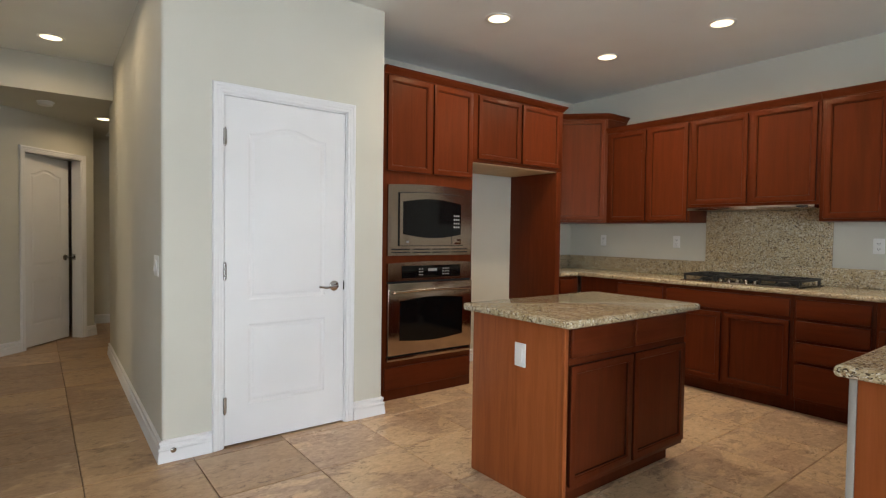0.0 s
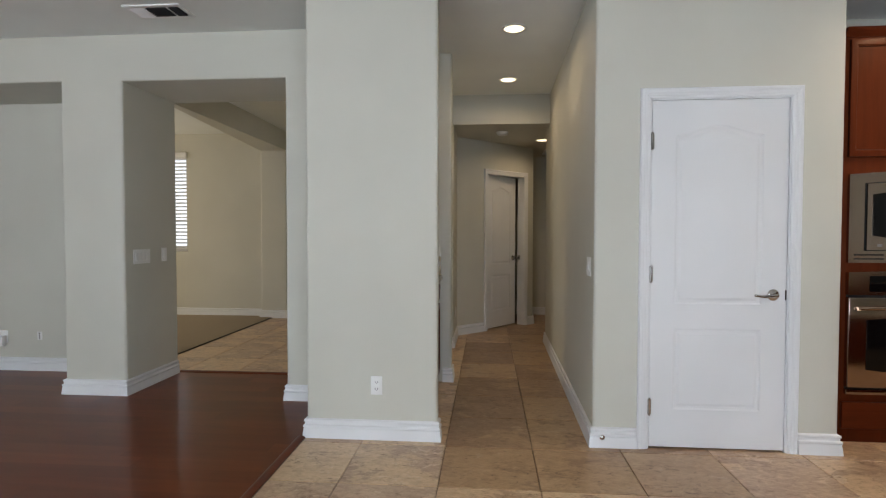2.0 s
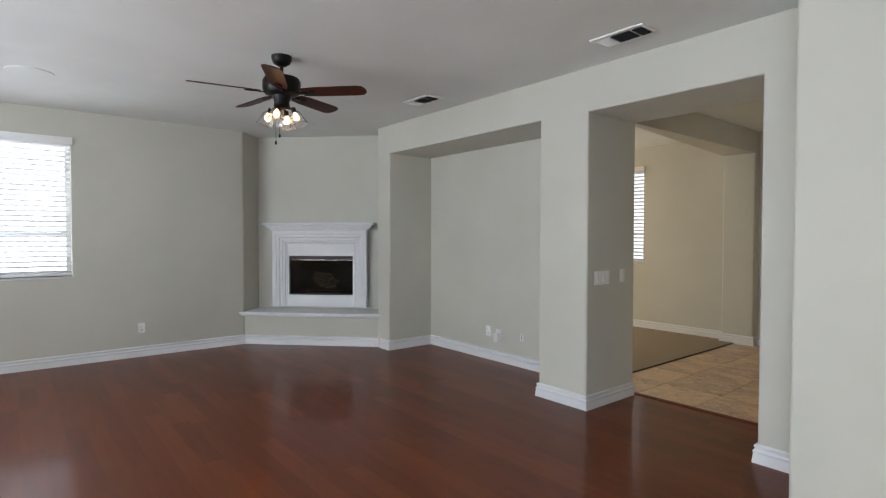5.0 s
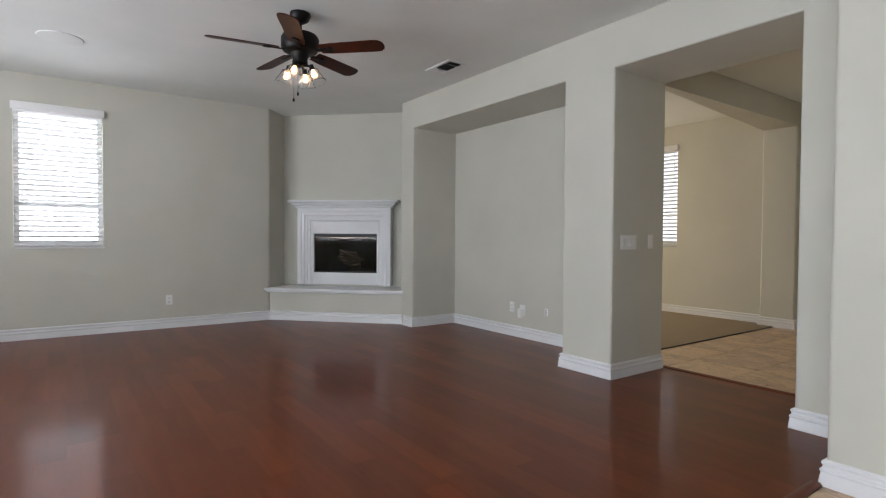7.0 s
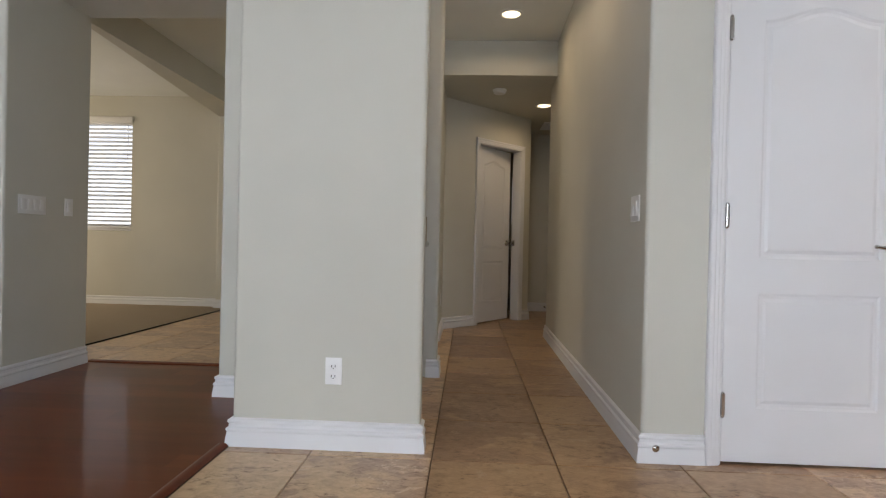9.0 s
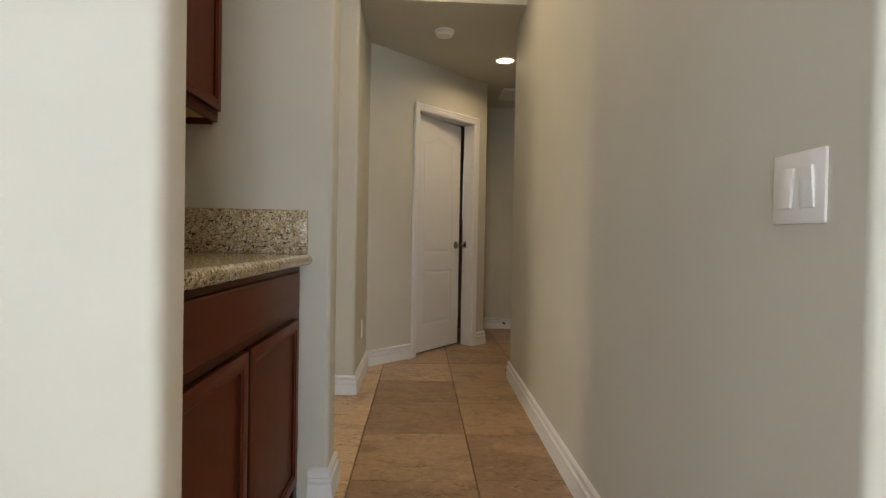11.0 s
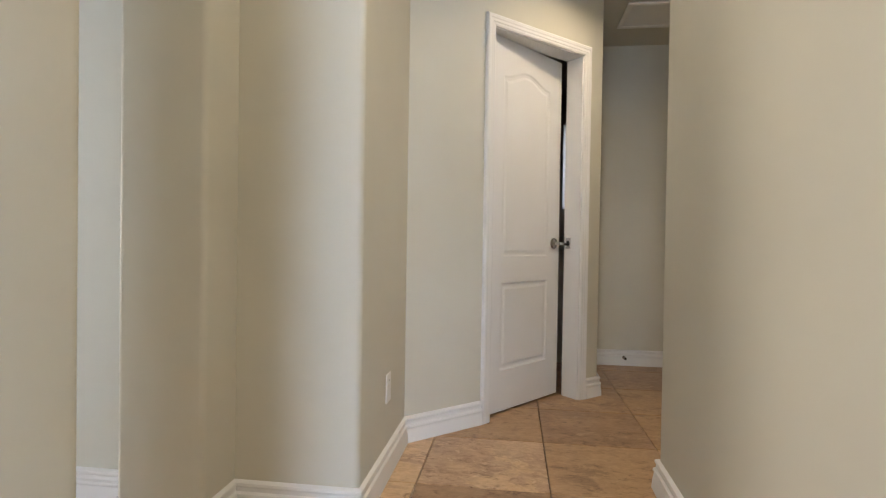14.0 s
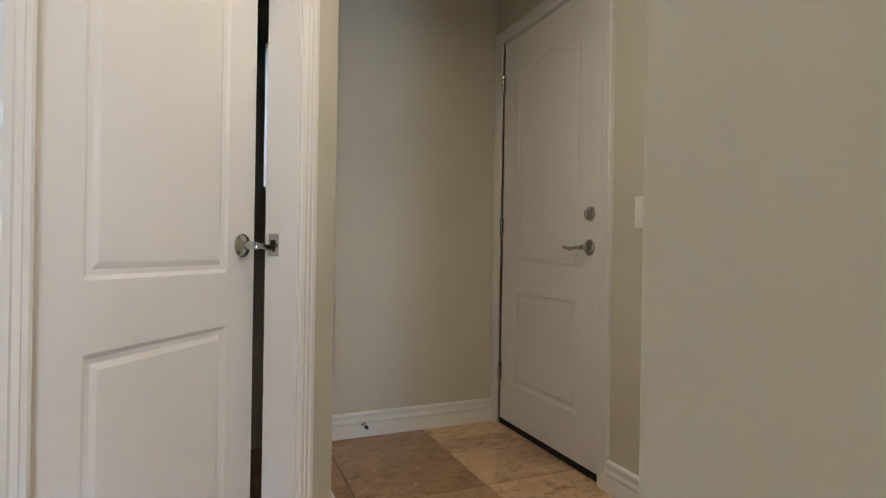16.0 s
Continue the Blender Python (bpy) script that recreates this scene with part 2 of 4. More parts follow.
def make_carpet():
    m = mat("beige_carpet", (0.40, 0.33, 0.25), 0.95, spec=0.1)
    n = Nodes(m)
    w = n.place()
    n.colour(n.ramp(n.noise(w, 160, 3), [(0.3, (0.30, 0.24, 0.18)), (0.7, (0.47, 0.39, 0.30))]))
    n.bump(n.noise(w, 240, 2), 0.8, 0.008)
    return m


CARPET = make_carpet()


def make_steel():
    m = mat("brushed_steel", (0.43, 0.345, 0.285), 0.2, 1.0)
    n = Nodes(m)
    g = n.noise(n.place((1, 1, 40)), 3, 2)
    n.rough(g, 0.12, 0.19)
    return m


STEEL = make_steel()

# ---- mesh helpers ----
def box(bm, x0, y0, z0, x1, y1, z1, bevel=0.0, seg=2):
    """Adds a box between two corners, its edges rounded by bevel."""
    r = bmesh.ops.create_cube(bm, size=1)
    vs = r["verts"]
    for v in vs:
        v.co = Vector(((x0 + x1) / 2 + v.co.x * (x1 - x0), (y0 + y1) / 2 + v.co.y * (y1 - y0), (z0 + z1) / 2 + v.co.z * (z1 - z0)))
    if bevel:
        es = list({e for v in vs for e in v.link_edges})
        bmesh.ops.bevel(bm, geom=es, offset=bevel, segments=seg, profile=0.5, affect="EDGES", clamp_overlap=True)
    return bm


def boxed(*args, **kw):
    return box(bmesh.new(), *args, **kw)


def prism(outline, lo, hi, axis="z"):
    """A solid from a closed outline, drawn out along one axis: outline (x, y) for z, (x, z) for y, (y, z) for x."""
    bm = bmesh.new()
    put3 = {"z": lambda a, b, c: (a, b, c), "y": lambda a, b, c: (a, c, b), "x": lambda a, b, c: (c, a, b)}[axis]
    low = [bm.verts.new(put3(a, b, lo)) for a, b in outline]
    top = [bm.verts.new(put3(a, b, hi)) for a, b in outline]
    bm.faces.new(low), bm.faces.new(top)
    k = len(outline)
    for i in range(k):
        bm.faces.new((low[i], low[(i + 1) % k], top[(i + 1) % k], top[i]))
    bmesh.ops.recalc_face_normals(bm, faces=bm.faces)
    return bm


def soften(bm, test, r=0.02, seg=5):
    """Rounds the edges whose two ends pass the test."""
    es = [e for e in bm.edges if test(e.verts[0].co, e.verts[1].co)]
    bmesh.ops.bevel(bm, geom=es, offset=r, segments=seg, profile=0.5, affect="EDGES")
    return bm


def upright_at(points):
    def test(a, b):
        return abs(a.x - b.x) + abs(a.y - b.y) < 1e-4 and any(abs(a.x - x) + abs(a.y - y) < 2e-3 for x, y in points)
    return test


def rod(bm, a, b, r0, r1=None, n=16):
    """A round bar from a to b."""
    a, b = Vector(a), Vector(b)
    m = Matrix.Translation((a + b) / 2) @ (b - a).to_track_quat("Z", "Y").to_matrix().to_4x4()
    bmesh.ops.create_cone(bm, cap_ends=True, segments=n, radius1=r0, radius2=r0 if r1 is None else r1, depth=(b - a).length, matrix=m)
    return bm


def lathe(profile, n=32, centre=(0, 0)):
    """A turned shape round z from (radius, height) pairs."""
    bm = bmesh.new()
    rings = []
    for r, z in profile:
        if r < 1e-5:
            rings.append([bm.verts.new((centre[0], centre[1], z))])
        else:
            rings.append([bm.verts.new((centre[0] + r * math.cos(2 * math.pi * i / n), centre[1] + r * math.sin(2 * math.pi * i / n), z)) for i in range(n)])
    for p, q in zip(rings, rings[1:]):
        for i in range(n):
            j = (i + 1) % n
            f = [p[i % len(p)], p[j % len(p)], q[j % len(q)], q[i % len(q)]]
            u = []
            for v in f:
                if v not in u:
                    u.append(v)
            if len(u) > 2:
                bm.faces.new(u)
    bmesh.ops.recalc_face_normals(bm, faces=bm.faces)
    return bm


def to_mesh(name, bm, material, sharp=38):
    me = bpy.data.meshes.new(name)
    bm.to_mesh(me)
    bm.free()
    me.polygons.foreach_set("use_smooth", [True] * len(me.polygons))
    me.set_sharp_from_angle(angle=radians(sharp))
    me.materials.append(material)
    return me


def part(name, bm, material, parent=None, label="", sharp=38):
    ob = new(name, to_mesh(name, bm, material, sharp))
    if parent is not None:
        ob.parent = parent
    if label:
        ob["label"] = label
    return ob


def shared(name, me, parent, m):
    """One more piece on a mesh that others use too."""
    ob = new(name, me)
    ob.parent = parent
    ob.matrix_local = m
    return ob


def thing(name, label, category, m=None, group="", kind=""):
    ob = new(name)
    ob.empty_display_size = 0.1
    if m is not None:
        ob.matrix_world = m
    return tagged(ob, label, category, group, kind)


def setting(name, bm, material, label="", category="wall", sharp=38):
    return tagged(part(name, bm, material, sharp=sharp), label, category, kind="structure")


def moved(bm, m):
    bmesh.ops.transform(bm, matrix=m, verts=bm.verts)
    return bm


def sweep(path, profile, closed=False):
    """A profile of (out, up) pairs carried along level points with mitred corners; out lies to the right of the way."""
    bm = bmesh.new()
    k = len(path)
    rings = []
    for i, p in enumerate(path):
        p = Vector((*p, 0.0)) if len(p) == 2 else Vector(p)
        def way(a, b):
            d = Vector((path[b][0] - path[a][0], path[b][1] - path[a][1], 0))
            return d.normalized()
        d0 = way(i - 1, i) if i > 0 or closed else way(i, i + 1)
        d1 = way(i, (i + 1) % k) if i < k - 1 or closed else d0
        n0, n1 = Vector((d0.y, -d0.x, 0)), Vector((d1.y, -d1.x, 0))
        mi = (n0 + n1).normalized()
        mi /= max(0.3, mi.dot(n0))
        rings.append([bm.verts.new(p + mi * o + Vector((0, 0, u))) for o, u in profile])
    m = len(profile)
    for i in range(k if closed else k - 1):
        a, b = rings[i], rings[(i + 1) % k]
        for j in range(m):
            bm.faces.new((a[j], a[(j + 1) % m], b[(j + 1) % m], b[j]))
    if not closed:
        bm.faces.new(rings[0]), bm.faces.new(rings[-1])
    bmesh.ops.recalc_face_normals(bm, faces=bm.faces)
    return bm

# ---- structure ----
SOUTH, EAST, WEST, NORTH = -6.0, 4.42, -7.9, 4.65
WX, WXE, WEND = 0.0, 0.050, 3.09  # the hall's right wall: its two ends and its length
NX, NFX, NEND, NTOP = -1.661, -1.037, 1.309, 0.914  # the niche: back, cabinet front, end wall, counter
HLX, HLY, NEX, NEY = -1.004, 2.668, -0.934, 1.46  # the hall's left wall, and the outer corner of the niche's end wall
BACK, GX, GY0, GY1, GSW, STOPX = 5.25, 1.085, 4.385, 5.185, 4.155, 0.345
AJAR = 9.0

setting("floor", boxed(-9.0, SOUTH - 0.3, -0.10, 5.0, 6.0, -0.012), GROUT, "grey-brown grout bed under the stone floor tiles", "floor")
tagged(setting("carpet", boxed(-8.3, 1.42, -0.012, -3.86, NORTH + 0.02, 0.012, bevel=0.004), CARPET), "short-pile beige carpet in the living room", "carpet")
tagged(setting("wood_bed", boxed(-8.6, SOUTH, -0.012, -1.78, 1.395, -0.006), PLANK), "dark subfloor under the planks", "floor")

# great room: the north wall with its alcove and opening
NY, NB, NA = 0.70, 1.39, 1.352
bm = prism([(-6.62, 0), (-6.36, 0), (-6.36, 2.445), (-3.942, 2.445), (-3.942, 0), (-3.437, 0), (-3.437, 2.438), (-2.146, 2.438), (-2.146, 0), (-1.75, 0), (-1.75, H), (-6.62, H)], NY, NB, "y")
soften(bm, lambda a, b: abs(a.y - NY) < 1e-4 and abs(b.y - NY) < 1e-4 and not (a.z < 0.001 and b.z < 0.001) and not (a.z > H - 0.01 and b.z > H - 0.01) and not (a.x < -6.61 and b.x < -6.61) and not (a.x > -1.76 and b.x > -1.76))
setting("wall_north", bm, WALL, "beige painted wall with a tall alcove and a wide opening")
setting("wall_alcove", boxed(-6.62, NA, 0, -3.7, NB + 0.12, H), WALL, "beige painted back of the alcove")

# fireplace corner: frame along the chamfer
FU, FN = Vector((0.7071, 0.7071, 0)), Vector((0.7071, -0.7071, 0))
FIRE_POSE = Matrix(((-0.7071, -0.7071, 0, -7.2), (-0.7071, 0.7071, 0, 0.055), (0, 0, 1, 0), (0, 0, 0, 1)))
# FIRE_POSE: x runs to the west along the chamfer, y runs into the wall


def fire(u, n):
    p = Vector((-7.2, 0.055, 0)) + FU * u + FN * n
    return (p.x, p.y)


for k, (u0, u1, z0, z1) in enumerate(((-1.45, 1.35, 1.49, H), (-1.45, -0.503, 0, 1.49), (0.413, 1.35, 0, 1.49), (-0.503, 0.413, 0, 0.58), (-0.503, 0.413, 1.13, 1.49))):
    bm = prism([fire(u0, -0.50), fire(u1, -0.50), fire(u1, -0.72), fire(u0, -0.72)], z0, z1)
    setting("wall_fireplace_%d" % (k + 1), bm, WALL, "beige painted corner wall round the fireplace")
bm = prism([fire(-0.935, -0.52), fire(-0.935, -0.055), fire(0.92, -0.055), fire(0.92, -0.52)], 0, 0.37)
setting("hearth_base", bm, WALL, "beige painted raised base under the white hearth", "wall")
# west wall with its window
WY0, WY1, WZ0, WZ1 = -3.22, -2.43, 0.98, 2.472
bm = prism([fire(-0.945, -0.06), fire(-0.945, -0.55), (WEST - 0.6, -0.25), (WEST - 0.22, WY1), (WEST, WY1)], 0, H)
soften(bm, upright_at([fire(-0.945, -0.06)]))
setting("wall_west_a", bm, WALL, "beige painted wall beside the fireplace")
setting("wall_west_b", boxed(WEST - 0.22, SOUTH, 0, WEST, WY0, H), WALL, "beige painted wall beside the window")
setting("wall_west_c", boxed(WEST - 0.22, WY0, 0, WEST, WY1, WZ0), WALL, "beige painted wall below the window")
setting("wall_west_d", boxed(WEST - 0.22, WY0, WZ1, WEST, WY1, H), WALL, "beige painted wall above the window")

# south wall behind the walk, with its windows and two patio doors added for daylight
OPEN = [(-6.3, -4.8, 1.0, 2.5), (-4.7, -3.2, 1.0, 2.5), (-2.9, -1.5, 0.0, 2.1), (0.05, 1.45, 0.0, 2.1)]
x = WEST - 0.22
i = 0
for x0, x1, z0, z1 in OPEN:
    setting("wall_south_%d" % (i + 1), boxed(x, SOUTH - 0.2, 0, x0, SOUTH, H), WALL, "beige painted wall between windows")
    if z0 > 0:
        setting("wall_south_%d" % (i + 2), boxed(x0, SOUTH - 0.2, 0, x1, SOUTH, z0), WALL, "beige painted wall below a window")
    setting("wall_south_%d" % (i + 3), boxed(x0, SOUTH - 0.2, z1, x1, SOUTH, H), WALL, "beige painted wall above a window")
    x, i = x1, i + 3
setting("wall_south_%d" % (i + 1), boxed(x, SOUTH - 0.2, 0, EAST + 0.15, SOUTH, H), WALL, "beige painted wall of the kitchen")

# column with the serving niche behind it
PX0, PX1 = -1.747, -0.928
bm = prism([(PX0, 0), (PX1, 0), (PX1, 0.08), (NX, 0.08), (NX, NEND), (NEX, NEND), (NEX, NEY), (-1.86, NEY), (-1.86, 0.95), (PX0, 0.95)], 0, H)
soften(bm, upright_at([(PX0, 0), (PX1, 0), (PX1, 0.08), (NEX, NEND), (NEX, NEY)]))
setting("wall_column", bm, WALL, "beige painted column wall with rounded corners")

# pantry walls
bm = prism([(0, 0), (0.303, 0), (0.303, 0.12), (0.12, 0.12), (0.16, WEND - 0.11), (GX, WEND - 0.11), (GX, WEND), (WXE, WEND)], 0, H)
soften(bm, upright_at([(0, 0), (WXE, WEND)]))
setting("wall_hall", bm, WALL, "beige painted hall wall with rounded corners")
bm = prism([(1.113, 0), (1.385, 0), (1.385, 0.88), (1.27, 0.88), (1.27, 0.12), (1.113, 0.12)], 0, H)
soften(bm, upright_at([(1.385, 0)]), 0.012)
setting("wall_pantry", bm, WALL, "beige painted wall beside the pantry door")
setting("wall_lintel", boxed(0.303, 0, 2.062, 1.113, 0.12, H), WALL, "beige painted wall above the pantry door")
setting("pantry_back", boxed(0.12, 0.9, 0, 1.27, 0.98, H), WALL, "plain pantry back wall")

# kitchen walls
setting("wall_kitchen_north", boxed(1.385, 0.83, 0, EAST + 0.15, 0.95, H), WALL, "beige painted kitchen wall behind the ovens")
setting("wall_kitchen_east", boxed(EAST, SOUTH, 0, EAST + 0.15, 0.83, H), WALL, "beige painted kitchen wall above the cooktop")

# end of the hall
AY0 = 3.399  # where the angled wall begins
bm = prism([(HLX, HLY), (HLX, AY0), (HLX - 0.17, AY0 + 0.085), (HLX - 0.19, AY0 + 0.235), (-2.3, AY0 + 0.235), (-2.3, HLY), (-1.73, HLY), (-1.73, 2.48), (-1.438, 2.48), (-1.438, HLY)], 0, H)
soften(bm, upright_at([(HLX, HLY), (-1.438, 2.48), (-1.73, 2.48)]))
setting("wall_hall_left", bm, WALL, "beige painted hall wall with rounded corners")
# the angled wall: x along it, y into it
ANGLE = pose(HLX, AY0, 0, 0, 0, 43.5)
DS0, DS1, ALEN = 0.524, 1.213, 1.409
bm = prism([(-0.02, 0), (DS0 - 0.02, 0), (DS0 - 0.02, 2.065), (DS1 + 0.02, 2.065), (DS1 + 0.02, 0), (ALEN, 0), (ALEN, HL + 0.02), (-0.02, HL + 0.02)], 0, 0.12, "y")
soften(bm, lambda a, b: a.x > ALEN - 0.001 and b.x > ALEN - 0.001 and a.y < 0.001 and b.y < 0.001)
setting("wall_angled", moved(bm, ANGLE), WALL, "beige painted angled wall round a white door")
AX, AY = (ANGLE @ Vector((ALEN, 0, 0))).xy
setting("wall_hall_side", boxed(AX - 0.07, AY + 0.08, 0, AX - 0.0, BACK, H), WALL, "beige painted side wall")
setting("wall_hall_back", boxed(AX - 0.07, BACK, 0, GX + 0.15, BACK + 0.12, H), WALL, "beige painted end wall of the hall")
bm = prism([(WEND, 0), (GY0, 0), (GY0, 2.06), (GY1, 2.06), (GY1, 0), (BACK, 0), (BACK, H), (WEND, H)], GX, GX + 0.14, "x")
setting("wall_garage", bm, WALL, "beige painted wall round the garage door")
# little room behind the angled door
setting("wall_bath_b", moved(boxed(-0.2, 0.17, 0, -0.1, 1.6, H), ANGLE), WALL, "plain wall added to close the small room")

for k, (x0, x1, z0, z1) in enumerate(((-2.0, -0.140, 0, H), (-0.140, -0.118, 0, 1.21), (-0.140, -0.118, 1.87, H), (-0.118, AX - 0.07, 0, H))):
    setting("wall_bath_back_%d" % (k + 1), boxed(x0, BACK, z0, x1, BACK + 0.12, z1), WALL, "plain wall added to close the small room")

# unseen wall, added to keep sky light out so the door gap stays black
setting("wall_bath_light_stop", boxed(-2.12, NORTH + 0.2, 0, -2.0, BACK + 0.12, H), WALL, "plain wall added to close the small room")

# foyer and living room beyond the opening
setting("wall_foyer_east", boxed(-2.12, 1.26, 0, -1.861, NEY, H), WALL, "plain foyer wall")
setting("wall_living_north_a", boxed(-5.25, NORTH, 0, -1.9, NORTH + 0.2, H), WALL, "beige painted far wall")
setting("wall_living_north_b", boxed(-8.4, NORTH, 0, -6.23, NORTH + 0.2, H), WALL, "beige painted far wall beside the window")
setting("wall_living_north_c", boxed(-6.23, NORTH, 0, -5.25, NORTH + 0.2, 1.01), WALL, "beige painted wall below the window")
setting("wall_living_north_d", boxed(-6.23, NORTH, 2.49, -5.25, NORTH + 0.2, H), WALL, "beige painted wall above the window")
# unseen west wall; its opening is added to let the fill lamp in
for k, (y0, y1, z0, z1) in enumerate(((0.8, 2.0, 0, H), (3.8, NORTH, 0, H), (2.0, 3.8, 0, 0.85), (2.0, 3.8, 2.35, H))):
    setting("wall_living_west_%d" % (k + 1), boxed(-8.4, y0, z0, -8.25, y1, z1), WALL, "plain living room wall")
bm = boxed(-4.015, 4.52, 0, -3.62, NORTH, 2.505)
soften(bm, upright_at([(-4.015, 4.52), (-3.62, 4.52)]))
setting("wall_pier", bm, WALL, "beige painted pier under the beam")
setting("beam", prism([(-3.66, NB + 0.003), (-4.015, 4.52), (-4.015, NORTH), (-3.62, NORTH), (-3.62, NB + 0.003)], 2.507, H - 0.004), WALL, "beige painted dropped beam between rooms", "beam")
setting("wall_foyer_side", boxed(-2.3, AY0 + 0.236, 0, -2.18, NORTH, H), WALL, "plain foyer wall")

# ceilings
setting("ceiling", boxed(-9.0, SOUTH - 0.2, H, 5.0, 6.0, H + 0.1), CEIL, "flat white painted ceiling", "ceiling")
setting("ceiling_hall_low", boxed(-1.13, 2.667, HL, GX + 0.02, BACK + 0.02, H - 0.004), WALL, "lowered hall ceiling with a beige front", "ceiling")

# ---- room doors, casings, baseboards ----
CASING = [(0, 0), (0, 0.009), (-0.008, 0.013), (-0.018, 0.013), (-0.022, 0.016), (-0.034, 0.016), (-0.040, 0.019), (-0.052, 0.020), (-0.058, 0.015), (-0.060, 0)]
BASE = [(0, 0), (0.022, 0), (0.020, 0.030), (0.015, 0.062), (0.019, 0.070), (0.018, 0.078), (0.010, 0.084), (0.009, 0.097), (0.014, 0.103), (0.013, 0.112), (0.004, 0.118), (0, 0.120)]
STAND = Matrix.Rotation(radians(90), 4, "X")  # lifts a level drawing upright: its y becomes z, its z points out of the wall


def casing(x0, x1, top, m):
    bm = sweep([(x0, 0), (x0, top), (x1, top), (x1, 0)], CASING)
    return moved(moved(bm, STAND), m)


def panel_outline(x0, x1, z0, z1, rise=0.0, n=14):
    pts = [(x0, z0), (x1, z0)]
    if rise <= 0:
        return pts + [(x1, z1), (x0, z1)]
    for i in range(n + 1):
        a = i / n
        pts.append((x1 + (x0 - x1) * a, z1 + rise * 0.5 * (1 - math.cos(2 * math.pi * a))))
    return pts


def leaf(w, h, t, lift=0.012):
    """A moulded two-panel door leaf: x from 0 to w, front at y = 0, the upper panel with a raised arch."""
    bm = bmesh.new()
    s = 0.135 * w / 0.76
    panels = [panel_outline(s, w - s, 0.235, 0.715), panel_outline(s, w - s, 0.86, h - 0.20, 0.055)]
    frame_v = [bm.verts.new((x, 0, z)) for x, z in ((0, lift), (w, lift), (w, h), (0, h))]
    edges = [bm.edges.new((frame_v[i], frame_v[(i + 1) % 4])) for i in range(4)]
    for pts in panels:
        cx, cz = (pts[0][0] + pts[1][0]) / 2, (pts[0][1] + max(p[1] for p in pts)) / 2
        rings = []
        for inset, deep in ((0.0, 0.0), (0.010, 0.0045), (0.022, 0.006), (0.036, 0.002)):
            ring = []
            for x, z in pts:
                hx = abs(pts[1][0] - cx)
                ring.append(bm.verts.new((cx + (x - cx) * (hx - inset) / hx, deep, z + (inset if z < cz else -inset))))
            rings.append(ring)
        k = len(pts)
        for i in range(k):
            edges.append(bm.edges.new((rings[0][i], rings[0][(i + 1) % k])))
        for a, b in zip(rings, rings[1:]):
            for i in range(k):
                bm.faces.new((a[i], a[(i + 1) % k], b[(i + 1) % k], b[i]))
        bm.faces.new(rings[-1])
    bmesh.ops.triangle_fill(bm, use_beauty=True, use_dissolve=False, edges=edges, normal=(0, -1, 0))
    back = [bm.verts.new((v.co.x, t, v.co.z)) for v in frame_v]
    for i in range(4):
        j = (i + 1) % 4
        bm.faces.new((frame_v[i], frame_v[j], back[j], back[i]))
    bm.faces.new(back)
    bmesh.ops.recalc_face_normals(bm, faces=bm.faces)
    return bm


def lever(parent, x, z, way, y=0.0, name="door_handle"):
    """A polished lever on a round rose, reaching along x by way."""
    bm = lathe([(0, 0.0), (0.033, 0.0), (0.034, 0.004), (0.030, 0.009), (0.020, 0.012), (0.012, 0.016), (0.011, 0.045), (0, 0.047)], 28)
    moved(bm, Matrix.Translation((x, y, z)) @ Matrix.Rotation(radians(90), 4, "X"))
    rod(bm, (x, y - 0.042, z), (x + way * 0.035, y - 0.046, z - 0.002), 0.010, 0.008)
    rod(bm, (x + way * 0.035, y - 0.046, z - 0.002), (x + way * 0.075, y - 0.046, z - 0.006), 0.008, 0.0095)
    rod(bm, (x + way * 0.075, y - 0.046, z - 0.006), (x + way * 0.115, y - 0.045, z), 0.0095, 0.006)
    bmesh.ops.create_uvsphere(bm, u_segments=12, v_segments=8, radius=0.009, matrix=Matrix.Translation((x + way * 0.115, y - 0.045, z)))
    part(name, bm, CHROME, parent, "polished chrome lever handle")


def hinges(parent, x, y, zs):
    for z in zs:
        bm = rod(bmesh.new(), (x, y - 0.009, z - 0.045), (x, y - 0.009, z + 0.045), 0.0075, n=10)
        box(bm, x - 0.010, y - 0.005, z - 0.044, x + 0.012, y + 0.002, z + 0.044)
        for k in (-1, 1):
            bmesh.ops.create_uvsphere(bm, u_segments=8, v_segments=6, radius=0.0075, matrix=Matrix.Translation((x, y - 0.009, z + k * 0.047)))
        part("hinge", bm, CHROME, parent, "small steel hinge")


def jambs(x0, x1, top, depth, m, name):
    bm = boxed(x0 - 0.02, 0.0, 0, x0, depth, top + 0.02)
    box(bm, x1, 0.0, 0, x1 + 0.02, depth, top + 0.02)
    box(bm, x0, 0.0, top, x1, depth, top + 0.02)
    setting(name, moved(bm, m), WHITE, "white painted door jamb", "door frame")


# pantry door
I4 = Matrix.Identity(4)
jambs(0.326, 1.092, 2.048, 0.12, I4, "pantry_jamb")
setting("pantry_casing", casing(0.317, 1.101, 2.056, I4), WHITE, "white moulded casing round the pantry door", "door casing", 16)
d = thing("pantry_door", "closed white two-panel door with arched upper panel", "door", pose(0.329, 0.004, 0))
part("leaf", leaf(0.760, 2.045, 0.035), WHITE, d, sharp=12)
lever(d, 0.688, 0.918, -1)
hinges(d, -0.002, 0.0, (0.25, 1.035, 1.81))
part("strike_plate", boxed(0.754, -0.001, 0.888, 0.762, 0.02, 0.948), BRONZE, d, "dark latch plate")

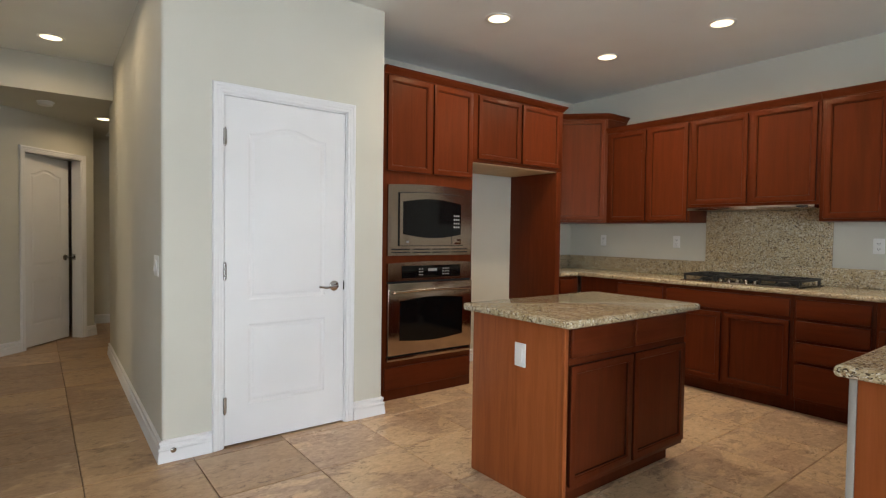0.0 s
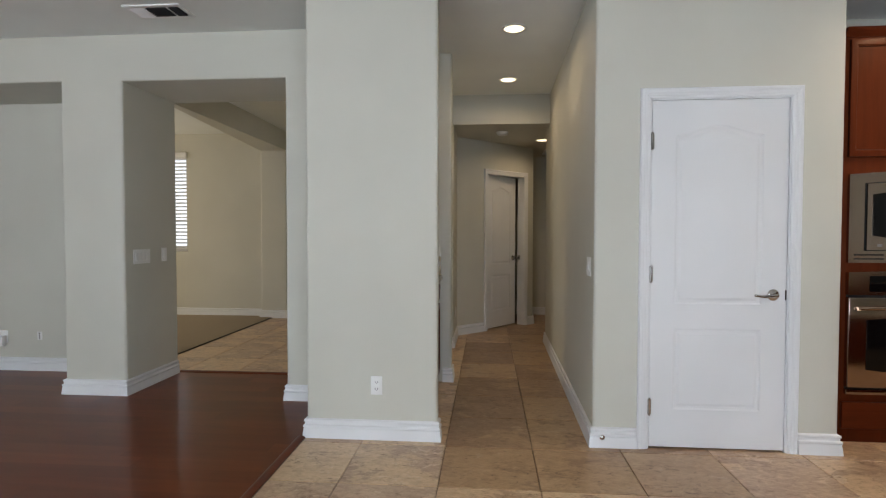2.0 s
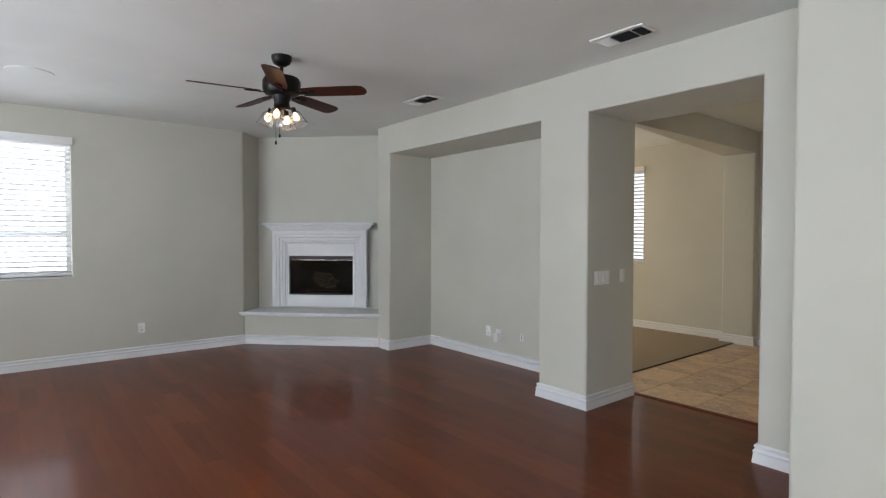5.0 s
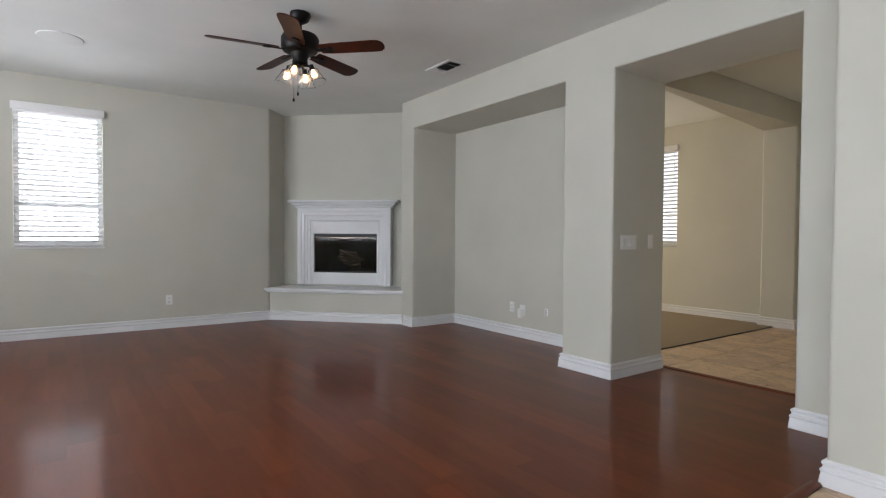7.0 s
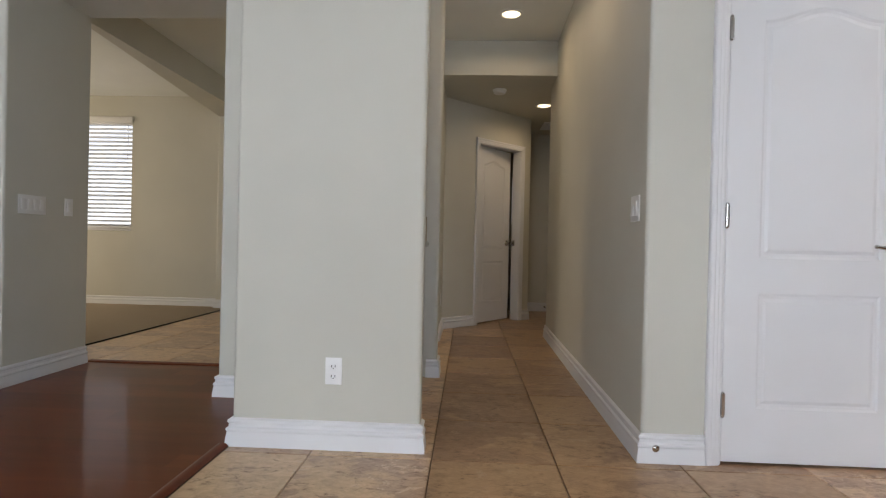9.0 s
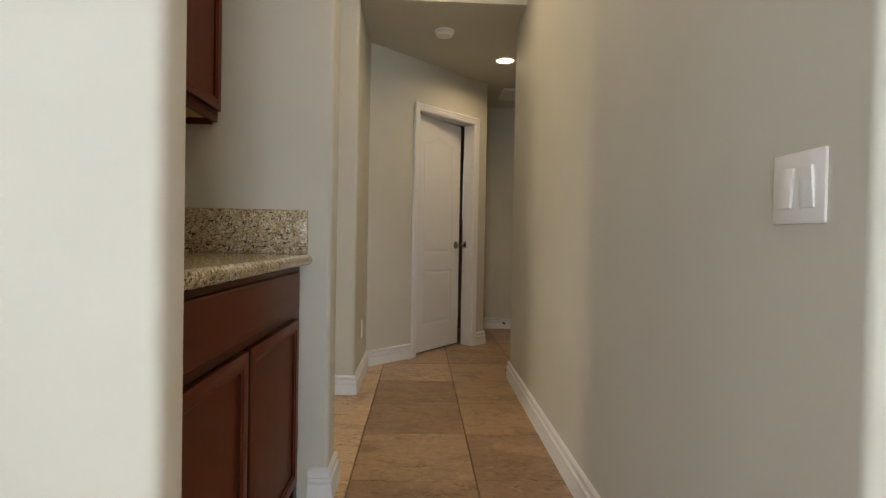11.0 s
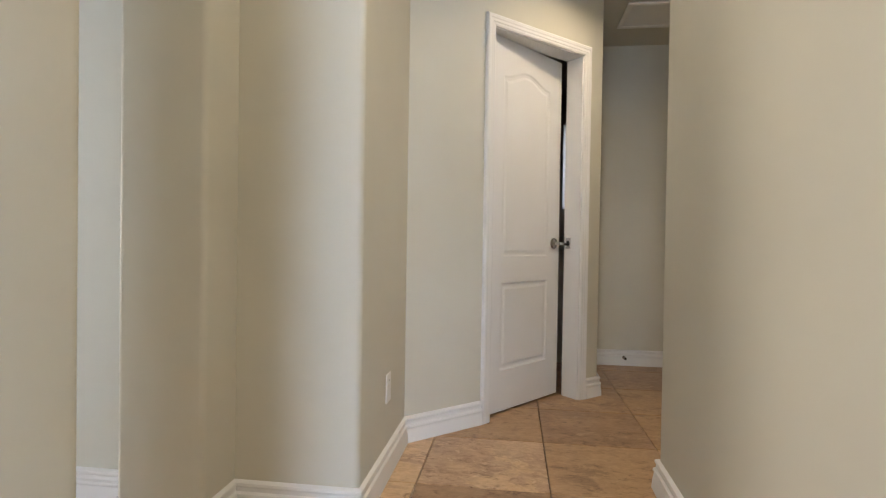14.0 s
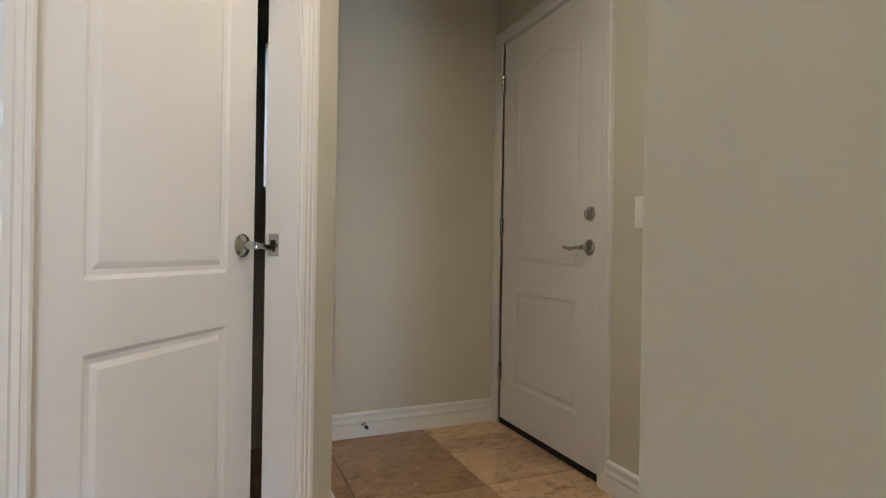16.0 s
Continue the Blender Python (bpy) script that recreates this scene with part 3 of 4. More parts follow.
# angled hall door, ajar
jambs(DS0, DS1, 2.048, 0.12, ANGLE, "hall_door_jamb")
setting("hall_door_casing", casing(DS0 - 0.006, DS1 + 0.006, 2.052, ANGLE), WHITE, "white moulded casing round the hall door", "door casing", 16)
d = thing("hall_door", "white two-panel door standing slightly ajar", "door", ANGLE @ pose(DS0 + 0.003, 0.045, 0, 0, 0, AJAR))
part("leaf", leaf(0.682, 2.043, 0.035), WHITE, d, sharp=12)
lever(d, 0.622, 0.935, 1)
# latch plate on the jamb
s = thing("latch_plate", "small polished latch plate on the door jamb", "latch plate", ANGLE)
part("plate", boxed(DS1 - 0.002, 0.07, 0.905, DS1 + 0.001, 0.107, 0.97, bevel=0.001), CHROME, s)
part("tongue", boxed(DS1 - 0.004, 0.081, 0.925, DS1 - 0.001, 0.099, 0.952, bevel=0.001), BRONZE, s, "dark latch opening")

# garage door
GDOOR = pose(GX, GY1, 0, 0, 0, -90)
jambs(0.0, GY1 - GY0, 2.048, 0.14, GDOOR, "garage_jamb")
setting("garage_casing", casing(-0.012, GY1 - GY0 + 0.010, 2.056, GDOOR), WHITE, "white moulded casing round the garage door", "door casing", 16)
d = thing("garage_door", "closed white two-panel door with deadbolt above the lever", "door", GDOOR @ pose(0.003, 0.003, 0))
part("leaf", leaf(GY1 - GY0 - 0.006, 2.045, 0.04, 0.03), WHITE, d, sharp=12)
lever(d, GY1 - GY0 - 0.072, 0.95, -1)
hinges(d, -0.002, 0.0, (0.285, 1.06, 1.825))
bm = lathe([(0, 0.0), (0.031, 0.0), (0.032, 0.004), (0.027, 0.012), (0.014, 0.016), (0, 0.016)], 28)
box(bm, -0.006, -0.016, 0.014, 0.006, 0.016, 0.030, bevel=0.003)
part("deadbolt", moved(bm, Matrix.Translation((GY1 - GY0 - 0.070, 0, 1.09)) @ Matrix.Rotation(radians(90), 4, "X")), CHROME, d, "polished chrome deadbolt turn")
part("door_sweep", boxed(0.0, -0.004, 0.004, GY1 - GY0 - 0.006, 0.03, 0.032), DARK, d, "black rubber sweep")


def baseboard(path, name="baseboard"):
    return setting(name, sweep(path, BASE), WHITE, "white moulded baseboard", "baseboard", 26)


def ang(s, n=0.0):
    p = ANGLE @ Vector((s, n, 0))
    return (p.x, p.y)


baseboard([(WEST, SOUTH), (WEST, fire(-0.935, -0.055)[1] - 0.005), fire(-0.935, -0.055), fire(0.90, -0.055), (-6.55, NY), (-6.36, NY), (-6.36, NA), (-3.942, NA), (-3.942, NY), (-3.437, NY), (-3.437, NB)], "baseboard_great_room")
baseboard([(-2.146, NB), (-2.146, NY), (PX0, NY), (PX0, 0), (PX1, 0), (PX1, 0.08)], "baseboard_column")
baseboard([(NFX + 0.03, NEND), (NEX, NEND), (NEX, NEY), (-2.0, NEY)], "baseboard_niche")
baseboard([(GX, WEND), (WXE, WEND), (WX, 0), (0.256, 0)], "baseboard_hall")
baseboard([(1.162, 0), (1.385, 0), (1.385, 0.20)], "baseboard_pantry")
baseboard([(2.37, 0.83), (3.43, 0.83)], "baseboard_fridge")
baseboard([(-2.3, HLY), (-1.73, HLY), (-1.73, 2.48), (-1.438, 2.48), (-1.438, HLY), (HLX, HLY), (HLX, AY0), ang(DS0 - 0.066)], "baseboard_hall_left")
baseboard([ang(DS1 + 0.066), ang(ALEN), (AX, BACK), (GX, BACK)], "baseboard_hall_end")
baseboard([(GX, GY0 - 0.066), (GX, WEND)], "baseboard_garage")
baseboard([(-8.25, NORTH), (-4.015, NORTH), (-4.015, 4.52), (-3.62, 4.52), (-3.62, NORTH), (-2.3, NORTH)], "baseboard_living")

# ---- windows with blinds ----
def window(m, w, h, group="", slats=True, label="white vinyl window behind open horizontal blinds"):
    """Origin at the opening's lower left inside corner, x along it, y outward."""
    t = thing("window", label, "window", m, group)
    bm = boxed(0, 0.13, 0, 0.045, 0.19, h)
    box(bm, w - 0.045, 0.13, 0, w, 0.19, h)
    box(bm, 0.045, 0.13, 0, w - 0.045, 0.19, 0.05)
    box(bm, 0.045, 0.13, h - 0.05, w - 0.045, 0.19, h)
    box(bm, 0.045, 0.140, h * 0.30, w - 0.045, 0.180, h * 0.30 + 0.03)
    part("window_frame", bm, WHITE, t)
    pane = part("pane", boxed(0.045, 0.158, 0.05, w - 0.045, 0.162, h - 0.05), GLASS, t)
    pane.visible_shadow = False
    part("window_sill", boxed(-0.01, -0.012, -0.022, w + 0.01, 0.13, 0.0, bevel=0.004), WHITE, t, "white painted sill")
    if slats:
        b = thing("window_blind", "white horizontal slat blind with open slats", "blind", m, "window blinds")
        part("headrail", boxed(0.004, 0.004, h - 0.075, w - 0.004, 0.075, h - 0.002, bevel=0.004), BLIND, b)
        part("valance", boxed(-0.014, -0.034, h - 0.062, w + 0.014, -0.002, h + 0.018, bevel=0.004), BLIND, b, "white valance board")
        part("bottom_rail", boxed(0.006, 0.016, 0.010, w - 0.006, 0.066, 0.030, bevel=0.004), BLIND, b)
        me = to_mesh("slat", moved(boxed(0.006, -0.025, -0.0015, w - 0.006, 0.025, 0.0015), Matrix.Rotation(radians(-24), 4, "X")), BLIND)
        k = int((h - 0.13) / 0.052)
        for i in range(k):
            shared("slat", me, b, Matrix.Translation((0, 0.041, 0.055 + i * (h - 0.135) / (k - 1))))
        for x in (0.12, w - 0.12):
            part("ladder_cord", rod(bmesh.new(), (x, 0.016, 0.03), (x, 0.016, h - 0.07), 0.0012, n=6), BLIND, b)
        part("tilt_wand", rod(bmesh.new(), (w - 0.05, -0.004, h - 0.075), (w - 0.055, -0.006, h * 0.62), 0.004, n=8), PLASTIC, b, "clear plastic tilt wand")
    return t


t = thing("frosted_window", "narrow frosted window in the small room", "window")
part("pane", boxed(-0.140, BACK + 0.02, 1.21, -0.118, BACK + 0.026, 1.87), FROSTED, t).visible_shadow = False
window(pose(WEST, WY0, WZ0, 0, 0, 90), WY1 - WY0, WZ1 - WZ0)
window(pose(-6.23, NORTH, 1.01, 0, 0, 0), 0.98, 1.48)
for x0, x1, z0, z1 in OPEN:
    if z0 > 0:
        window(pose(x1, SOUTH, z0, 0, 0, 180), x1 - x0, z1 - z0, slats=x1 < 0)
# unseen patio doors, added to go with the two fill lamps
for px in (-1.5, 1.45):
    t = thing("added_patio_door", "unseen white framed glass patio door, added for daylight", "patio door", pose(px, SOUTH, 0, 0, 0, 180))
    bm = boxed(0, 0.05, 0, 0.07, 0.11, 2.1)
    box(bm, 1.33, 0.05, 0, 1.40, 0.11, 2.1)
    box(bm, 0.07, 0.05, 0, 1.33, 0.11, 0.1)
    box(bm, 0.07, 0.05, 2.0, 1.33, 0.11, 2.1)
    part("sash", bm, WHITE, t)
    pane = part("pane", boxed(0.07, 0.078, 0.1, 1.33, 0.084, 2.0), GLASS, t)
    pane.visible_shadow = False

# ---- fireplace ----
FP = FIRE_POSE @ Matrix.Translation((0.035, 0.50, 0.025))  # on the recessed wall, x to the west
t = thing("hearth_slab", "white painted hearth shelf with a moulded edge", "hearth", FIRE_POSE)
bm = prism([(0.985, 0.0), (-0.90, 0.0), (-0.86, 0.06), (-0.86, 0.50), (0.93, 0.50), (0.93, 0.06)], 0.395, 0.425)
soften(bm, lambda a, b: a.z > 0.42 and b.z > 0.42 and a.y < 0.01 and b.y < 0.01, 0.008)
part("shelf", bm, WHITE, t)
bm = prism([(0.965, 0.022), (-0.885, 0.022), (-0.86, 0.06), (-0.86, 0.50), (0.93, 0.50), (0.93, 0.06)], 0.368, 0.395)
soften(bm, lambda a, b: a.z < 0.37 and b.z < 0.37 and a.y < 0.03 and b.y < 0.03, 0.018)
part("edge_moulding", bm, WHITE, t)
t = thing("fireplace_mantel", "white painted fireplace mantel with stepped mouldings", "mantel", FP)
STEPS = [(0, 0), (0, 0.050), (-0.018, 0.056), (-0.024, 0.066), (-0.050, 0.066), (-0.056, 0.080), (-0.085, 0.082), (-0.095, 0.098), (-0.130, 0.100), (-0.140, 0.112), (-0.185, 0.114), (-0.190, 0.105), (-0.190, 0)]
part("surround", moved(sweep([(-0.475, 0.425), (-0.475, 1.285), (0.475, 1.285), (0.475, 0.425)], STEPS), STAND), WHITE, t, sharp=16)
bm = boxed(-0.474, -0.045, 0.426, 0.474, 0.0, 0.585)
box(bm, -0.474, -0.045, 1.124, 0.474, 0.0, 1.284)
box(bm, -0.474, -0.045, 0.585, -0.452, 0.0, 1.124)
box(bm, 0.452, -0.045, 0.585, 0.474, 0.0, 1.124)
part("facing", bm, WHITE, t)
for z0, z1, out, half in ((1.476, 1.500, 0.125, 0.69), (1.500, 1.520, 0.145, 0.715), (1.520, 1.545, 0.165, 0.74), (1.545, 1.578, 0.195, 0.775)):
    part("shelf_moulding", boxed(-half, -out, z0, half, 0.0, z1, bevel=0.007, seg=3), WHITE, t)
t = thing("fireplace_insert", "black glass-fronted gas fireplace with ceramic logs", "fireplace", FP)
bm = boxed(-0.451, 0.0, 0.586, 0.451, 0.36, 0.60)
box(bm, -0.451, 0.0, 1.11, 0.451, 0.36, 1.123)
box(bm, -0.451, 0.0, 0.60, -0.44, 0.36, 1.11)
box(bm, 0.44, 0.0, 0.60, 0.451, 0.36, 1.11)
box(bm, -0.44, 0.34, 0.60, 0.44, 0.36, 1.11)
part("firebox", bm, SOOT, t)
part("upper_trim", boxed(-0.451, -0.036, 1.075, 0.451, -0.012, 1.123, bevel=0.003), BLACK_IRON, t, "black metal trim")
part("lower_trim", boxed(-0.451, -0.036, 0.586, 0.451, -0.012, 0.606, bevel=0.003), BLACK_IRON, t, "black metal trim")
part("hood_strip", boxed(-0.44, -0.046, 1.060, 0.44, -0.034, 1.072, bevel=0.003), STEEL, t, "thin polished strip")
pane = part("glass_front", boxed(-0.45, -0.024, 0.606, 0.45, -0.019, 1.075), FIRE_GLASS, t)
random.seed(4)
LOG = make_wood("charred_log", (0.012, 0.009, 0.007), (0.085, 0.062, 0.045), "X", 0.9, 0)
for i in range(11):
    a = random.uniform(-0.7, 0.7)
    c = Vector((random.uniform(-0.13, 0.15) * (1 - i * 0.05), 0.09 + 0.03 * (i % 3), 0.675 + 0.018 * i))
    d = Vector((math.cos(a), math.sin(a) * 0.5, random.uniform(-0.45, 0.45))) * random.uniform(0.06, 0.15)
    bm = bmesh.new()
    rod(bm, c - d, c + d, 0.026, 0.02, 10)
    bmesh.ops.subdivide_edges(bm, edges=bm.edges, cuts=2)
    for v in bm.verts:
        v.co += Vector(noise.noise_vector(v.co * 30)) * 0.014
    part("log", bm, LOG, t, "ceramic log")
bm = bmesh.new()
for i in range(7):
    rod(bm, (-0.24 + i * 0.08, 0.05, 0.60), (-0.24 + i * 0.08, 0.05, 0.66), 0.006, n=8)
rod(bm, (-0.27, 0.05, 0.64), (0.27, 0.05, 0.64), 0.007, n=8)
part("grate", bm, BLACK_IRON, t)

# ---- ceiling fan ----
t = thing("ceiling_fan", "dark bronze ceiling fan with cherry blades and glass shades", "ceiling fan", pose(-4.75, -1.33, 0))
part("canopy", lathe([(0, H), (0.075, H), (0.076, H - 0.02), (0.062, H - 0.055), (0.03, H - 0.075), (0, H - 0.076)]), BRONZE, t)
part("downrod", rod(bmesh.new(), (0, 0, 2.62), (0, 0, H - 0.06), 0.013), BRONZE, t)
part("motor", lathe([(0, 2.645), (0.06, 2.64), (0.125, 2.625), (0.14, 2.60), (0.14, 2.53), (0.125, 2.505), (0.07, 2.49), (0.055, 2.44), (0.06, 2.41), (0.03, 2.395), (0, 2.39)]), BRONZE, t)
bm = prism([(0.16, -0.055), (0.26, -0.066), (0.595, -0.072), (0.628, -0.064), (0.649, -0.045), (0.659, -0.02), (0.66, 0.0), (0.659, 0.02), (0.649, 0.045), (0.628, 0.064), (0.595, 0.072), (0.26, 0.066), (0.16, 0.055)], -0.003, 0.003)
soften(bm, lambda a, b: abs(a.z - b.z) < 1e-5, 0.0015, 1)
blade = to_mesh("blade", moved(bm, Matrix.Rotation(radians(-13), 4, "X")), FAN_WOOD)
bm = boxed(0.10, -0.018, -0.004, 0.24, 0.018, 0.004, bevel=0.003)
rod(bm, (0.24, 0, -0.006), (0.24, 0, 0.006), 0.03)
arm = to_mesh("blade_arm", moved(bm, Matrix.Translation((0, 0, -0.008)) @ Matrix.Rotation(radians(-13), 4, "X")), BRONZE)
for k in range(5):
    m = Matrix.Translation((0, 0, 2.515)) @ Matrix.Rotation(radians(44 + 72 * k), 4, "Z")
    shared("blade", blade, t, m)
    shared("blade_arm", arm, t, m)
SHADE = glass("clear_shade_glass", 0.16)
for k in range(4):
    a = Matrix.Rotation(radians(47 + 90 * k), 4, "Z")
    tilt = a @ Matrix.Translation((0.085, 0, 2.40)) @ Matrix.Rotation(radians(-20), 4, "Y")
    bm = rod(bmesh.new(), (0, 0, 0.0), (0, 0, -0.04), 0.018)
    rod(bm, (-0.05, 0, 0.02), (0, 0, -0.01), 0.009)
    part("lamp_socket", moved(bm, tilt), BRONZE, t)
    sh = part("shade", moved(lathe([(0.022, -0.03), (0.040, -0.045), (0.050, -0.085), (0.060, -0.12), (0.072, -0.14), (0.070, -0.142), (0.057, -0.121), (0.047, -0.085), (0.037, -0.047), (0.019, -0.032)]), tilt), SHADE, t, "clear bell glass shade")
    sh.visible_shadow = False
    part("bulb", moved(lathe([(0, -0.035), (0.011, -0.04), (0.021, -0.065), (0.023, -0.080), (0.016, -0.098), (0, -0.104)], 16), tilt), BULB_GLOW, t, "lit warm bulb")
for x, y, z in ((-0.045, 0.0, 2.21), (0.03, -0.06, 2.14)):
    bm = rod(bmesh.new(), (x, y, z), (x, y, 2.40), 0.0015, n=6)
    part("pull_chain", bm, BRONZE, t)
    part("chain_fob", lathe([(0, z - 0.03), (0.009, z - 0.02), (0.006, z), (0, z + 0.004)], 12, (x, y)), BRONZE, t)

# ---- ceiling fittings ----
for x, y, z in CANS:
    t = thing("recessed_light", "round white recessed ceiling light, lit warm", "ceiling light", pose(x, y, z), "recessed lights")
    part("trim_ring", lathe([(0.072, 0.0), (0.095, 0.0), (0.096, -0.004), (0.088, -0.008), (0.074, -0.006)], 36), PLASTIC, t)
    part("lens", lathe([(0, -0.003), (0.073, -0.003), (0.073, -0.001), (0, -0.001)], 36), CAN_GLOW, t, "glowing warm lens")
for x, y in ((-2.87, 0.30), (-5.11, 0.28)):
    t = thing("ceiling_vent", "white ceiling air vent, two louvre banks coloured dark as shade", "air vent", pose(x, y, H), "ceiling vents")
    for x0, y0, x1, y1 in ((-0.20, -0.105, 0.20, -0.07), (-0.20, 0.07, 0.20, 0.105), (-0.20, -0.07, -0.172, 0.07), (0.172, -0.07, 0.20, 0.07), (-0.075, -0.07, -0.06, 0.07), (0.085, -0.07, 0.10, 0.07)):
        part("frame_bar", boxed(x0, y0, -0.010, x1, y1, 0.0, bevel=0.002), PLASTIC, t)
    part("backing", boxed(-0.172, -0.07, -0.002, 0.172, 0.07, 0.0), VENT_SHADE, t, "dark duct opening")
    # left bank plain white; the other two banks have shade put into their colour
    for x0, x1, lean, m in ((-0.172, -0.075, -38, PLASTIC), (-0.06, 0.085, 60, VENT_SHADE), (0.10, 0.172, 60, VENT_SHADE)):
        me = to_mesh("slat", moved(boxed(x0, -0.010, -0.0006, x1, 0.010, 0.0006), Matrix.Rotation(radians(lean), 4, "X")), m)
        for i in range(7):
            shared("slat", me, t, Matrix.Translation((0, -0.060 + i * 0.020, -0.009)))
t = thing("smoke_detector", "round white plastic smoke detector", "smoke detector", pose(-0.457, 3.13, HL))
part("base", lathe([(0, 0), (0.07, 0), (0.07, -0.012), (0.066, -0.014), (0, -0.014)]), PLASTIC, t)
part("cover", lathe([(0.062, -0.014), (0.060, -0.03), (0.052, -0.038), (0.02, -0.040), (0, -0.040)]), PLASTIC, t)
t = thing("ceiling_speaker", "flat round white ceiling cover plate", "ceiling plate", pose(-6.45, -2.806, H))
part("cover", lathe([(0, -0.010), (0.13, -0.010), (0.165, -0.006), (0.17, 0)]), CEIL, t)
t = thing("return_grille", "white painted ceiling grille with a shallow rim", "air vent", pose(0.42, 4.68, HL))
bm = boxed(-0.24, -0.20, -0.014, 0.24, -0.165, 0.0, bevel=0.004)
box(bm, -0.24, 0.165, -0.014, 0.24, 0.20, 0.0, bevel=0.004)
box(bm, -0.24, -0.165, -0.014, -0.205, 0.165, 0.0, bevel=0.004)
box(bm, 0.205, -0.165, -0.014, 0.24, 0.165, 0.0, bevel=0.004)
part("rim", bm, PLASTIC, t)
part("panel", boxed(-0.205, -0.165, -0.008, 0.205, 0.165, 0.0), WHITE, t)

# ---- plates on walls ----
def plate(m, kind, w=0.072, h=0.116, label="white plastic wall outlet", name="wall_outlet", category="outlet"):
    """x along the wall, y into it, centred on its origin."""
    t = thing(name, label, category, m)
    part("cover_plate", boxed(-w / 2, -0.006, -h / 2, w / 2, 0.0, h / 2, bevel=0.003), PLASTIC, t)
    if kind == "outlet":
        for z in (-0.021, 0.021):
            r = part("receptacle", boxed(-0.017, -0.008, z - 0.014, 0.017, -0.005, z + 0.014, bevel=0.005), PLASTIC, t)
            bm = boxed(-0.009, -0.0085, z - 0.004, -0.006, -0.0075, z + 0.006)
            box(bm, 0.006, -0.0085, z - 0.004, 0.009, -0.0075, z + 0.006)
            box(bm, -0.002, -0.0085, z - 0.011, 0.002, -0.0075, z - 0.007)
            part("slots", bm, DARK, r, "dark slots")
    elif kind == "jack":
        for z in (-0.022, 0.0, 0.022):
            part("jack", boxed(-0.007, -0.008, z - 0.006, 0.007, -0.005, z + 0.006), DARK, t, "dark socket")
    elif kind == "blank":
        part("screw", rod(bmesh.new(), (0, -0.0075, 0.03), (0, -0.005, 0.03), 0.003, n=8), GREY_PRINT, t)
    else:
        for i in range(kind):
            x = (i - (kind - 1) / 2) * 0.046
            part("rocker", moved(boxed(-0.016, -0.006, -0.033, 0.016, 0.0, 0.033, bevel=0.002), Matrix.Translation((x, -0.005, 0)) @ Matrix.Rotation(radians(5 if i % 2 else -5), 4, "X")), PLASTIC, t)
    return t


SWL, SWC = "white plastic rocker light switch", "light switch"
plate(pose(-1.305, 0, 0.335), "outlet")
plate(pose(-5.265, NA, 0.325), "outlet")
plate(pose(-4.74, NA, 0.322), "jack", 0.045, 0.075, "small dark-socketed wall jack plate", "wall_jack")
t = thing("plug_adapter", "white plug-in adapter in the alcove", "adapter", pose(-5.095, NA, 0.30))
part("cover_plate", boxed(-0.04, -0.006, -0.05, 0.04, 0, 0.065, bevel=0.003), PLASTIC, t)
part("plug_body", boxed(-0.03, -0.055, -0.075, 0.03, -0.005, 0.025, bevel=0.008), PLASTIC, t)
plate(pose(WEST, -1.77, 0.337, 0, 0, 90), "outlet")
plate(pose(-3.437, 0.905, 1.08, 0, 0, 90), 4, 0.21, 0.116, "wide white switch plate with four rockers", "light_switch", SWC)
plate(pose(-3.437, 1.205, 1.085, 0, 0, 90), 1, 0.072, 0.116, SWL, "light_switch", SWC)
plate(pose(WX + 0.002, 0.147, 1.068, 0, 0, -90), 2, 0.118, 0.116, "white switch plate with two rockers", "light_switch", SWC)
plate(pose(HLX, 3.055, 0.348, 0, 0, 90), "blank", label="blank white wall plate")
plate(pose(GX, GSW, 1.08, 0, 0, -90), 1, 0.072, 0.116, SWL, "light_switch", SWC)
plate(pose(1.334, -1.39, 0.687, 0, 0, -90), 1, 0.072, 0.116, "white switch plate on the island side", "light_switch", SWC)
for y in (0.37, -0.47, -2.036):
    plate(pose(EAST, y, 1.22, 0, 0, -90), "outlet")
t = thing("baseboard_jack", "small round chrome cap on the baseboard", "wall cap", pose(0.055, -0.017, 0.063, 90, 0, 0))
part("cap", lathe([(0, 0.0), (0.014, 0.0), (0.015, 0.004), (0.010, 0.008), (0.004, 0.009), (0.004, 0.015), (0, 0.016)], 20), CHROME, t)
t = thing("door_stop", "small steel door stop on the baseboard", "door stop", pose(STOPX, BACK - 0.014, 0.065, 90, 0, 0))
part("spring", lathe([(0, 0.0), (0.012, 0.0), (0.012, 0.006), (0.006, 0.008), (0.006, 0.055), (0, 0.056)], 16), CHROME, t)
part("rubber_tip", lathe([(0, 0.055), (0.009, 0.055), (0.009, 0.070), (0, 0.071)], 16), BRONZE, t)

